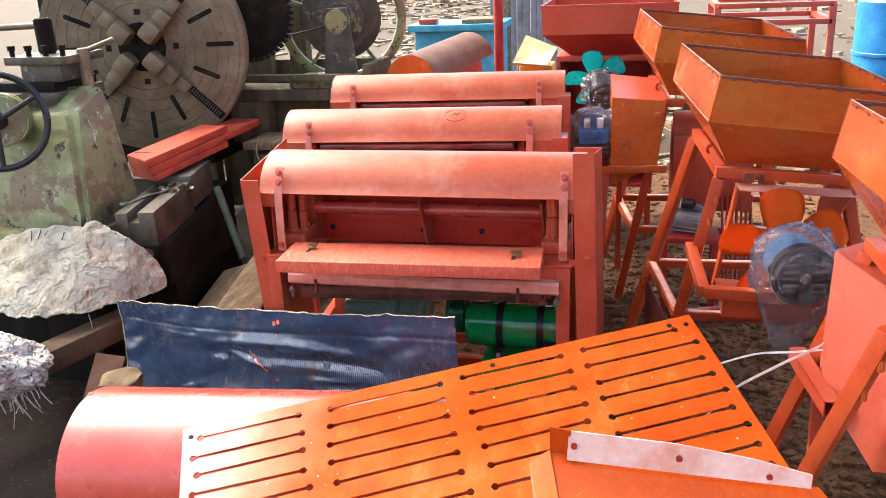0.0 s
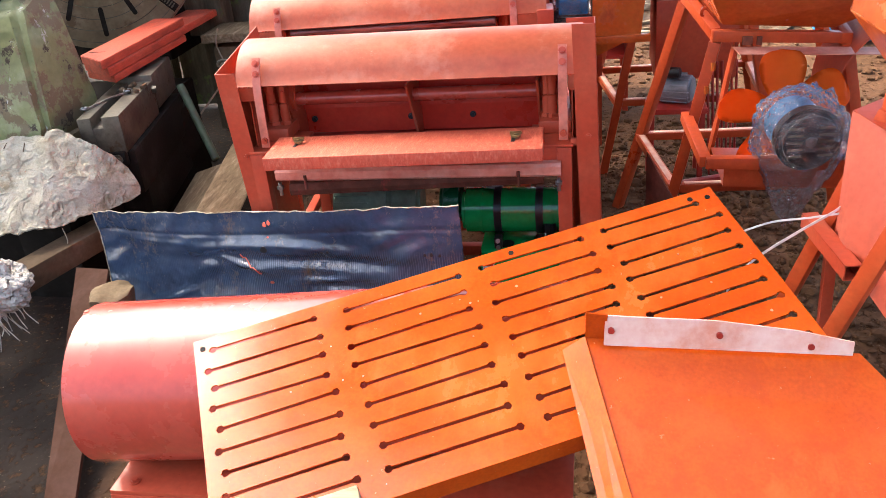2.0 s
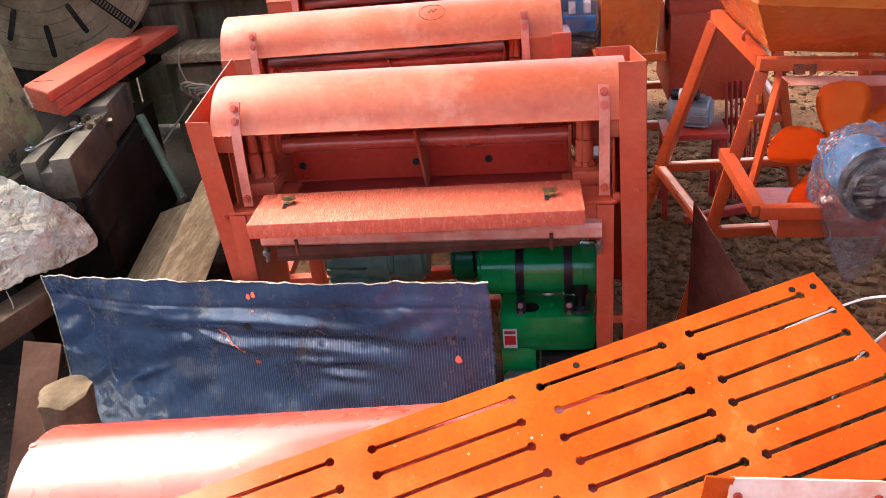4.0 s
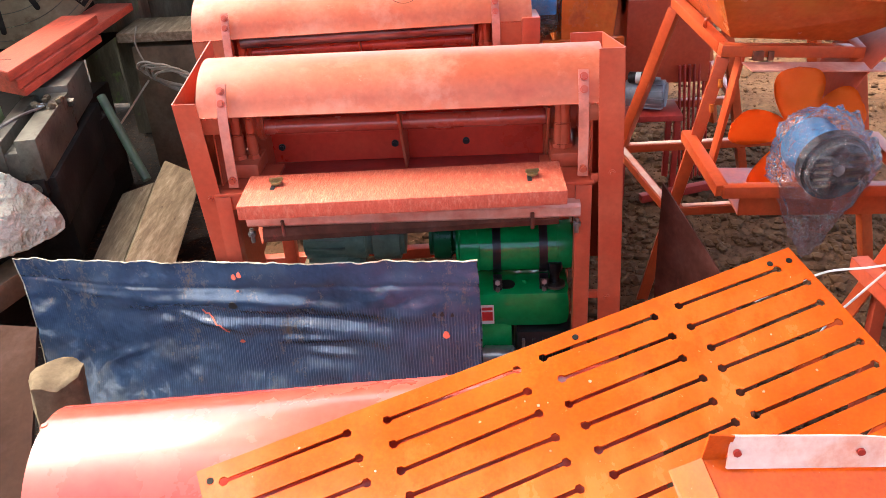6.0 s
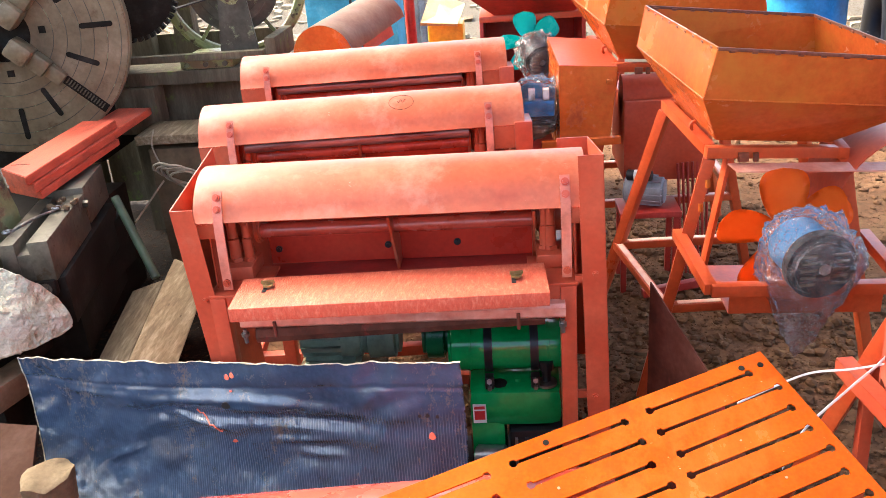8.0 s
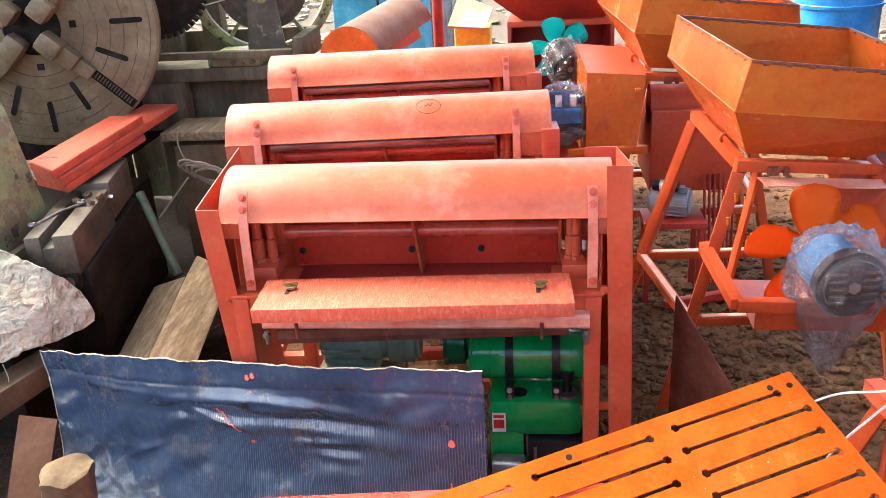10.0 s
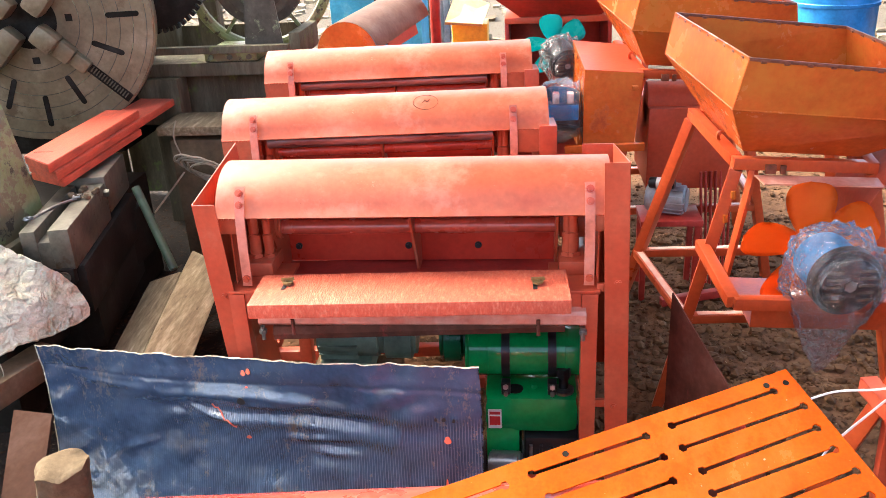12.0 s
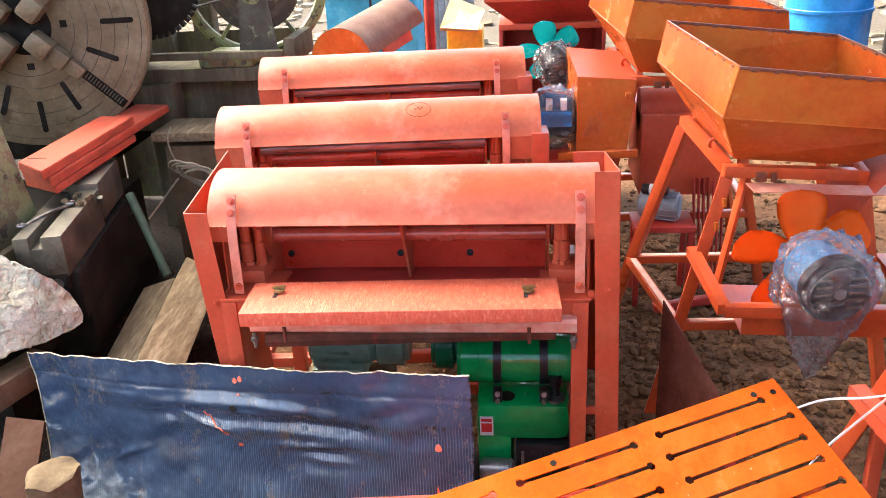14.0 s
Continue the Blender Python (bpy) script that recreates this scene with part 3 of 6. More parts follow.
# ---- threshing machines ----
def thresher(name, label, xl, xr, cl, cr, guards):
    """A red thresher; xl, xr: its cover's straps; cl, cr: the cover's ends."""
    t = thing(name, (0, 1.8, 0), label, "thresher", "row of red threshers")
    # frame
    for x in (-0.49, 0.442):
        for y in (1.81, 2.36):
            part("leg", beam((x, y, -0.02), (x, y, 0.742), 0.042, 0.042), RED, t)
            part("foot", box((x - 0.04, y - 0.04, -0.03), (x + 0.04, y + 0.04, 0.004)), RED, t)
    for y in (1.81, 2.36):
        part("crossbar", beam((-0.47, y, 0.12), (0.42, y, 0.12), 0.04, 0.04), RED, t)
    for x in (-0.49, 0.442):
        part("side_rail", beam((x, 1.83, 0.12), (x, 2.34, 0.12), 0.035, 0.04), RED, t)
        part("top_rail", beam((x, 1.83, 0.722), (x, 2.34, 0.722), 0.035, 0.038), RED, t)
    part("front_rail", beam((-0.469, 1.812, 0.722), (0.421, 1.812, 0.722), 0.036, 0.04), RED, t)
    for a, b in ((-0.512, -0.36), (0.34, 0.468)):
        part("table_plate", box((a, 1.788, 0.7435), (b, 1.97, 0.752), 0.002), RED, t)
    # plank with its wing bolts
    m = pose(-0.012, 1.735, 0.772, 0, 0, 2.1)
    bm = bmesh.new()
    box((-0.398, -0.088, -0.019), (0.398, 0.088, 0.019), 0.003, bm, m)
    bd = part("plank", bm, BOARD, t, "rough-sawn red painted plank with slotted holes")
    for x in (-0.331, 0.309):
        y = 1.747
        part("slot", box((x - 0.013, y - 0.028, 0.785), (x - 0.001, y + 0.012, 0.7925), 0.002), BLACK, bd)
        bm = rod((x, y, 0.78), (x, y, 0.806), 0.006, 10)
        rod((x, y, 0.797), (x, y, 0.802), 0.014, 16, bm)
        plate([(x - 0.017, y, 0.803), (x - 0.006, y, 0.802), (x, y, 0.806), (x + 0.006, y, 0.802), (x + 0.018, y + 0.003, 0.804), (x + 0.016, y + 0.003, 0.811), (x, y, 0.811), (x - 0.016, y, 0.811)], 0.005, bm)
        part("wing_nut", bm, BRASS, bd, "dull brass wing nut")
    # channel and curved lip under the plank
    bm = strip([(-0.43, 1.80, 0.70), (-0.43, 1.768, 0.70), (-0.43, 1.764, 0.694), (-0.43, 1.764, 0.672), (-0.43, 1.768, 0.668), (-0.43, 1.8, 0.667)], (1, 0, 0), 0.862, 0.004)
    ch = part("channel", bm, PINK if guards else RED, t, "faded pinkish steel channel")
    for x in (-0.335, 0.31):
        part("stud", rod((x, 1.757, 0.685), (x, 1.757, 0.64), 0.005, 8), BROWN, ch)
    for x in (-0.425, 0.425):
        part("nut", rod((x, 1.775, 0.655), (x, 1.775, 0.615), 0.006, 8, rod((x, 1.775, 0.645), (x, 1.775, 0.635), 0.011, 6)), STEEL, ch)
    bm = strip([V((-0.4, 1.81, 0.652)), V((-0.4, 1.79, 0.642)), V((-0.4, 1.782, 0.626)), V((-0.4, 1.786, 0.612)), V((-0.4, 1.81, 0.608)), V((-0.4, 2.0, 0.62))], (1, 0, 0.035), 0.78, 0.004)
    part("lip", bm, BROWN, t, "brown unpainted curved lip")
    # cover
    c, r = (1.972, 0.905), 0.143
    pr = [V((cl, 1.826, 0.944)), *arc(c, r, 158, 8, 20, cl)]
    part("cover", strip(pr, (1, 0, 0), cr - cl, -0.003), COVERRED, t, "curved red sheet cover")
    for x in (cl + 0.004, cr - 0.004):
        part("cover_end", plate([*arc(c, r - 0.004, 165, 5, 14, x), (x, 2.1, 0.86), (x, 1.84, 0.9)], 0.003, n=(1, 0, 0)), RED, t)
    for x in (xl, xr):
        # strap from the cover to the table
        s = [V((x - 0.0125, 1.852, 1.024)), V((x - 0.0125, 1.834, 0.99)), V((x - 0.0125, 1.819, 0.944)), V((x - 0.0125, 1.812, 0.88)), V((x - 0.0125, 1.806, 0.76))]
        st = part("strap", strip(spline(s, 4), (1, 0, 0), 0.025, -0.005), STRAPRED, t)
        bolt((x, 1.840, 1.010), (0, -0.88, 0.45), 0.007, st)
        bolt((x, 1.829, 0.981), (0, -0.92, 0.35), 0.007, st)
        bolt((x, 1.803, 0.782), (0, -1, 0.05), 0.007, st)
    # the cover reaches lower outside its straps, where a strip is welded on
    for a, b in ((cl, xl - 0.014), (xr + 0.014, cr)):
        sk = part("skirt", strip([(a, 1.8255, 0.947), (a, 1.826, 0.92), (a, 1.829, 0.865 if not guards else 0.9)], (1, 0, 0), b - a, -0.003), COVERRED, t)
        n = max(3, int((b - a) / 0.012))
        for k in range(n):
            x = a + (b - a) * (k + 0.5) / n
            part("weld", rod((x - 0.004, 1.8245, 0.945), (x + 0.004, 1.8245, 0.9445), 0.0032 + 0.0012 * noise.noise((x * 90, 1, 2)), 6), RED, sk)
    for x in (cl + 0.03, cr - 0.03):
        part("side_panel", plate([(x, 1.838, 0.752), (x, 2.3, 0.752), (x, 2.3, 0.88), (x, 2.1, 0.905), (x, 1.85, 0.955)], 0.004), RED, t)
    part("back_panel", plate([(-0.46, 2.33, 0.75), (0.42, 2.33, 0.75), (0.42, 2.12, 0.93), (-0.46, 2.12, 0.93)], 0.004), RED, t)
    # rotor inside
    for x in (-0.425, -0.03, 0.362):
        part("web", plate([(x, 1.915, 0.905), (x, 2.10, 0.905), (x, 2.10, 0.70), (x, 2.03, 0.70)], 0.007), RED, t)
    part("pipe", rod((-0.42, 2.0, 0.851), (0.36, 2.0, 0.851), 0.021, 24), DRUMRED, t, "smooth red rotor pipe")
    part("drum_panel", plate([(-0.425, 2.105, 0.84), (0.362, 2.105, 0.84), (0.362, 2.105, 0.70), (-0.425, 2.105, 0.70)], 0.005), INNER, t)
    part("deflector", plate([(-0.425, 2.10, 0.93), (0.362, 2.10, 0.93), (0.362, 2.085, 0.79), (-0.425, 2.085, 0.79)], 0.004), INNER, t)
    for k, x in enumerate((-0.385, -0.355, -0.325)):
        part("paper_scrap", box((x, 1.9, 0.703), (x + 0.02, 1.912, 0.707), 0.001), PAPER, t) if guards else None
    part("tray", plate([(-0.43, 1.86, 0.70), (0.37, 1.86, 0.70), (0.37, 2.3, 0.69), (-0.43, 2.3, 0.69)], 0.004), DARKRED, t)
    for x in (-0.335, -0.005, 0.2):
        bolt((x - 0.06, 2.1, 0.748), (0, -1, 0), 0.007, t, BLACK)
    # bearing posts
    for x, sg in ((-0.455, 1), (0.415, -1)):
        part("bearing_block", box((x - 0.05, 1.88, 0.7525), (x + 0.045, 1.99, 0.792), 0.006), RED, t)
        for dx, rr in ((-0.012, 0.017), (0.026 * sg, 0.014)):
            bm = rod((x + dx, 1.93, 0.79), (x + dx, 1.93, 0.86), rr, 16, bev=0.003)
            rod((x + dx, 1.93, 0.862), (x + dx, 1.93, 0.90), rr * 0.82, 16, bm)
            rod((x + dx, 1.93, 0.90), (x + dx, 1.93, 0.945), rr * 0.95, 6, bm)
            rod((x + dx, 1.93, 0.792), (x + dx, 1.93, 0.803), rr * 1.3, 6, bm)
            part("adjusting_bolt", bm, RED, t)
        bm = rod((x + 0.05 * sg, 2.02, 0.858), (x - 0.03 * sg, 2.02, 0.858), 0.05, 24, bev=0.006)
        part("bearing", bm, RED, t)
    if guards:
        g = part("guard", plate([(-0.51, 1.792, 0.1), (-0.452, 1.792, 0.1), (-0.511, 1.792, 0.996), (-0.569, 1.792, 0.996)], 0.003), RED, t, "tall orange-red belt guard")
        part("guard_side", plate([(-0.512, 1.794, 0.1), (-0.512, 2.17, 0.1), (-0.569, 2.17, 1.05), (-0.571, 1.794, 0.996)], 0.003), RED, g)
        bolt((-0.522, 1.79, 0.738), (0, -1, 0), 0.006, g)
        g = part("guard", plate([(0.497, 1.79, 0.1), (0.556, 1.79, 0.1), (0.528, 1.79, 1.092), (0.468, 1.79, 1.092)], 0.003), RED, t, "tall orange-red belt guard")
        part("guard_side", plate([(0.556, 1.792, 0.1), (0.556, 2.19, 0.1), (0.529, 2.19, 1.02), (0.529, 1.792, 1.092)], 0.003), RED, g)
        part("guard_back", plate([(0.46, 2.19, 0.3), (0.553, 2.19, 0.3), (0.529, 2.19, 1.02), (0.44, 2.19, 1.02)], 0.003), RED, g)
        bolt((0.511, 1.788, 0.775), (0, -1, 0), 0.006, g)
        bolt((0.511, 1.788, 0.405), (0, -1, 0), 0.006, g)
        for z in (0.755, 0.405):
            part("bracket", beam((0.46, 1.805, z), (0.5, 1.805, z), 0.012, 0.022, 0.001), RED, t)
    else:
        part("sprocket", rod((xr + 0.035, 1.95, 0.885), (xr + 0.06, 1.95, 0.885), 0.055, 24, bev=0.004), BLACK, t)
        part("sprocket", rod((xr + 0.06, 1.95, 0.885), (xr + 0.075, 1.95, 0.885), 0.03, 20), STEEL, t)
        part("belt_box", box((xr + 0.085, 1.82, 0.6), (cr + 0.025, 1.93, 0.955), 0.004), RED, t)
        part("rasp_bar", rod((-0.42, 1.9, 0.915), (0.36, 1.9, 0.915), 0.022, 16), WORNBAR, t, "bare worn steel bar")
    return t


def place(root, mid, rz, ry=0):
    root.matrix_world = Matrix.Translation(mid) @ pose(0, 0, 0, 0, ry, rz) @ Matrix.Translation((0.01, -1.852, -1.003)) @ Matrix.Translation((0, 1.8, 0))


thresher("thresher", "red painted steel thresher with curved cover and a plank front", -0.46, 0.44, -0.53, 0.495, True)
m2 = thresher("thresher", "red steel thresher with wide curved cover and dark rotor bars", -0.448, 0.428, -0.56, 0.548, False)
place(m2, (-0.2, 2.59, 1.01), 4.2)
m3 = copy_thing(m2, Matrix.Identity(4))
place(m3, (-0.25, 3.3, 1.05), 5.0)


def marker_note():
    """A hand-drawn ring on the second machine's cover."""
    bm = bmesh.new()
    c, r = (1.972, 0.905), 0.1475
    ring = []
    for k in range(27):
        a = 2 * math.pi * k / 24
        s, th = 0.135 + 0.042 * math.cos(a) * (1 + 0.05 * math.sin(3 * a)), 118 + 14 * math.sin(a)
        ring.append((s, c[0] + r * math.cos(radians(th)), c[1] + r * math.sin(radians(th))))
    tube(ring, 0.0007, seg=5, bm=bm)
    z = []
    for k in range(9):
        s, th = 0.122 + 0.0035 * k, 117 + 3 * math.sin(k * 1.5)
        z.append((s, c[0] + r * math.cos(radians(th)), c[1] + r * math.sin(radians(th))))
    tube(z, 0.0012, seg=5, bm=bm)
    ob = new("marker_ring", mesh_of("marker_ring", bm, DARKIRON, 60))
    ob.parent = m2
    ob.matrix_parent_inverse = Matrix.Translation((0, -1.8, 0))
    return ob


marker_note()


# ---- engine and motor under the first machine ----
def engine():
    t = thing("diesel_engine", (0.28, 2.0, 0.02), "glossy green small diesel engine with strapped round tank", "engine")
    tk = part("fuel_tank", rod((0.10, 2.02, 0.443), (0.445, 2.02, 0.443), 0.075, 40, bev=0.012), GREEN, t)
    for x in (0.165, 0.393):
        part("rim", rod((x - 0.006, 2.02, 0.443), (x + 0.006, 2.02, 0.443), 0.0775, 40, bev=0.003), GREEN, tk)
    for x in (0.218, 0.352):
        bm = strip(arc((2.02, 0.443), 0.0775, -90, 270, 36, x - 0.012), (1, 0, 0), 0.024, 0.002)
        sp = part("strap", bm, BLACK, tk, "black tank strap")
        bm = box((x - 0.013, 1.925, 0.345), (x + 0.013, 1.955, 0.385), 0.003)
        part("buckle", bm, BLACK, sp)
        part("bolt", rod((x, 1.925, 0.375), (x, 1.912, 0.38), 0.008, 6, rod((x, 1.93, 0.353), (x, 1.915, 0.353), 0.007, 6)), STEEL, sp)
    part("air_filter", rod((0.02, 2.06, 0.46), (0.1, 2.06, 0.46), 0.07, 32, bev=0.015), DGREEN, t)
    part("filler_cap", rod((0.2, 2.05, 0.51), (0.2, 2.05, 0.532), 0.028, 20, bev=0.004), STEEL, tk)
    bm = box((0.15, 1.90, 0.225), (0.432, 2.13, 0.352), 0.04)
    bl = part("crankcase", bm, GREEN, t)
    part("crankcase_step", box((0.153, 1.903, 0.06), (0.262, 2.1, 0.26), 0.03), GREEN, t)
    part("cylinder_head", box((0.268, 1.89, 0.02), (0.44, 2.08, 0.222), 0.015), BLACK, t, "black engine head")
    for k in range(5):
        part("fin", box((0.285 + 0.03 * k, 1.88, 0.04), (0.294 + 0.03 * k, 1.892, 0.2), 0.001), STEEL if k == 0 else BLACK, t)
    part("oil_cap", rod((0.385, 1.955, 0.35), (0.385, 1.955, 0.40), 0.014, 14, rod((0.385, 1.955, 0.395), (0.385, 1.955, 0.425), 0.022, 8)), BLACK, bl)
    part("washer", rod((0.385, 1.945, 0.349), (0.385, 1.945, 0.357), 0.03, 20), STEEL, bl, "bare steel collar")
    part("nut", rod((0.30, 1.96, 0.35), (0.30, 1.96, 0.363), 0.01, 6), GREEN, bl)
    part("badge", rod((0.245, 1.95, 0.3505), (0.245, 1.95, 0.3535), 0.024, 20), DARKIRON, bl)
    part("exhaust", rod((0.17, 1.865, 0.15), (0.262, 1.85, 0.158), 0.038, 24, bev=0.006), STEEL, t)
    st = part("sticker", plate([(0.166, 1.8965, 0.25), (0.205, 1.8965, 0.25), (0.205, 1.8965, 0.315), (0.166, 1.8965, 0.315)], 0.001), PAPER, bl, "red and white sticker")
    part("print_bar", plate([(0.17, 1.8955, 0.262), (0.201, 1.8955, 0.262), (0.201, 1.8955, 0.292), (0.17, 1.8955, 0.292)], 0.001), STICKRED, st)
    part("print_bar", plate([(0.17, 1.8955, 0.298), (0.201, 1.8955, 0.298), (0.201, 1.8955, 0.308), (0.17, 1.8955, 0.308)], 0.001), STICKRED, st)
    part("base", box((0.12, 1.92, 0.0), (0.42, 2.1, 0.06), 0.006), BLACK, t)


engine()


def electric_motor():
    t = thing("electric_motor", (-0.27, 2.12, 0.3), "pale green finned electric motor on wooden blocks", "motor")
    part("housing", rod((-0.37, 2.12, 0.43), (-0.17, 2.12, 0.43), 0.062, 32, bev=0.01), PALEGREEN, t)
    for k in range(16):
        a = 2 * math.pi * k / 16
        d = V((0, math.cos(a), math.sin(a)))
        p = V((-0.36, 2.12, 0.43)) + d * 0.066
        part("fin", beam(p, p + V((0.12, 0, 0)), 0.004, 0.016, 0, up=d), PALEGREEN, t)
    part("fan_cover", rod((-0.17, 2.12, 0.43), (-0.06, 2.12, 0.43), 0.068, 32, bev=0.015), PALEGREEN, t)
    part("foot", box((-0.36, 2.05, 0.32), (-0.2, 2.19, 0.375), 0.005), PALEGREEN, t)
    solo("wooden_block", box((-0.4, 2.02, -0.03), (-0.12, 2.2, 0.32), 0.006), CRATE, "rough timber block under the motor", "timber")


electric_motor()


# ---- near machine: red drum, grate and orange pan ----
def near_machine():
    ax = V((math.cos(0.05), math.sin(0.05), 0.035)).normalized()
    c = V((-0.4, 0.99, 0.497))
    t = thing("drum_housing", (0, 0.95, 0), "red painted cylindrical drum housing on a red box base", "machine")
    p0, p1 = c - ax * 0.215, c + ax * 0.88
    m, L = axes(p0, p1)
    bm = bmesh.new()
    R = 0.187
    n = 44
    rows = []
    for z in (0, L):
        rows.append([[bm.verts.new(m @ V((rr * math.cos(a), rr * math.sin(a), z))) for a in [radians(-62 + 304 * k / n) for k in range(n + 1)]] for rr in (R, R - 0.003)])
    for k in range(n):
        bm.faces.new((rows[0][0][k], rows[0][0][k + 1], rows[1][0][k + 1], rows[1][0][k]))
        bm.faces.new((rows[0][1][k + 1], rows[0][1][k], rows[1][1][k], rows[1][1][k + 1]))
        for z in (0, 1):
            bm.faces.new((rows[z][0][k], rows[z][1][k], rows[z][1][k + 1], rows[z][0][k + 1]))
    part("drum", bm, DRUMRED, t, "satin red rolled sheet drum")
    for d, nm in ((0.012, "end_plate"), (L - 0.012, "end_plate")):
        q = p0 + ax * d
        part(nm, rod(q, q + ax * 0.004, R - 0.004, 40), RED, t)
    part("base", box((-0.54, 0.86, 0.0), (0.46, 1.12, 0.29), 0.004), RED, t)
    part("flange", box((-0.58, 0.82, 0.285), (0.48, 1.15, 0.297), 0.002), RED, t)
    part("flange_lip", box((-0.58, 0.818, 0.255), (0.48, 0.823, 0.285), 0.001), RED, t)
    bolt((-0.49, 0.857, 0.2), (0, -1, 0), 0.008, t)
    bolt((-0.53, 0.85, 0.299), (0, 0, 1), 0.008, t)
    for x in (-0.56, -0.62):
        bolt((x, 0.99, 0.67), (0, 0, 1), 0.006, t)
    return t


near_machine()

GO, GU, GV = V((-0.011, 0.932, 0.714)), V((0.921, 0.369, 0.126)).normalized(), V((0.39, -0.869, -0.305))
GN = V((0.003, -0.33, 0.944))
GV = (GV - GU * GV.dot(GU)).normalized()
GN = GU.cross(-GV).normalized()


def grate():
    t = thing("slotted_grate", GO, "bright orange steel grate with rows of slots on the drum", "grate")
    cols = [(-0.267, -0.031), (0.02, 0.278), (0.328, 0.557), (0.599, 0.848)]
    u0, u1, v0, v1, dv = -0.293, 0.872, -0.036, 0.445, 0.049
    rnd = random.Random(4)
    sw = 0.0077
    bm = bmesh.new()
    th = 0.0035

    def P(u, v, w=0):
        return GO + GU * u + GV * v + GN * w
    slots = {}
    for ci, (a, b) in enumerate(cols):
        for r in range(9):
            ja, jb = rnd.uniform(-0.007, 0.007), rnd.uniform(-0.007, 0.007)
            if r == 0:
                ja += 0.012 if ci == 0 else 0
                jb -= 0.018 if ci == 3 else 0
            slots[ci, r] = (a + ja, b + jb, r * dv + rnd.uniform(-0.0025, 0.0025), r * dv + rnd.uniform(-0.0025, 0.0025))
    # one sheet: solid strips and the slotted columns share their edges
    edges = [u0] + [x for a, b in cols for x in (a - 0.012, b + 0.012)] + [u1]
    seen = {}

    def vert(u, v):
        k = (round(u, 5), round(v, 5))
        if k not in seen:
            seen[k] = bm.verts.new(P(u, v))
        return seen[k]
    faces = []
    for i in range(0, len(edges), 2):
        left = [(edges[i], slots[i // 2 - 1, r][3]) for r in range(8, -1, -1)] if i else []
        right = [(edges[i + 1], slots[i // 2, r][2]) for r in range(9)] if i // 2 < 4 else []
        faces.append([(edges[i], v0), (edges[i + 1], v0), *right, (edges[i + 1], v1), (edges[i], v1), *left])
    for ci, (a, b) in enumerate(cols):
        A, B = a - 0.012, b + 0.012
        prev = [(A, v0), (B, v0)]
        for r in range(9):
            sa, sb, va, vb = slots[ci, r]
            k = 1.65 * sw
            up = [(A, va), (sa - 0.004, va), (sa, va - k * 0.62), (sa + 0.008, va - k * 0.62), (sa + 0.011, va - sw * 0.5), (sb - 0.011, vb - sw * 0.5), (sb - 0.008, vb - k * 0.62), (sb, vb - k * 0.62), (sb + 0.004, vb), (B, vb)]
            dn = [(x, (2 * (va if j < 5 else vb) - y)) for j, (x, y) in enumerate(up)]
            faces.append([*prev, *up[::-1]])
            prev = dn
        faces.append([*prev, (B, v1), (A, v1)])
    for f in faces:
        bm.faces.new([vert(u, v) for u, v in f])
    bmesh.ops.recalc_face_normals(bm, faces=bm.faces[:])
    bmesh.ops.solidify(bm, geom=bm.faces[:], thickness=th)
    part("sheet", bm, GRATE, t, smooth=None)
    part("front_lip", plate([P(u0, v1, 0), P(u1, v1, 0), P(u1, v1 + 0.003, -0.045), P(u0, v1 + 0.003, -0.045)], 0.0035), GRATE, t)
    part("back_lip", plate([P(u0, v0, -0.003), P(u1, v0, -0.003), P(u1, v0, -0.03), P(u0, v0, -0.03)], 0.0035), GRATE, t)
    for u, v in ((0.815, -0.016), (0.852, -0.008), (-0.275, -0.01), (0.40, -0.018)):
        part("rivet_hole", rod(P(u, v, -0.001), P(u, v, 0.0012), 0.006, 12), DARKIRON, t)
    m = Matrix((( GU.x, GV.x, GN.x, 0), (GU.y, GV.y, GN.y, 0), (GU.z, GV.z, GN.z, 0), (0, 0, 0, 1)))
    solo("timber", box((-0.285, 0.415, 0.002), (-0.03, 0.52, 0.026), 0.004, None, Matrix.Translation(GO) @ m), SACKWOOD, "pale timber offcut on the grate edge", "timber")
    rnd2 = random.Random(8)
    for k in range(60):
        u, v = rnd2.uniform(u0 + 0.02, u1 - 0.02), rnd2.uniform(0, 8.6) * dv
        if abs((v / dv) - round(v / dv)) > 0.3:
            s = rnd2.uniform(0.0012, 0.003)
            part("weld_speck", rod(P(u, v, 0), P(u, v, 0.001), s, 6), PINK, t)


grate()


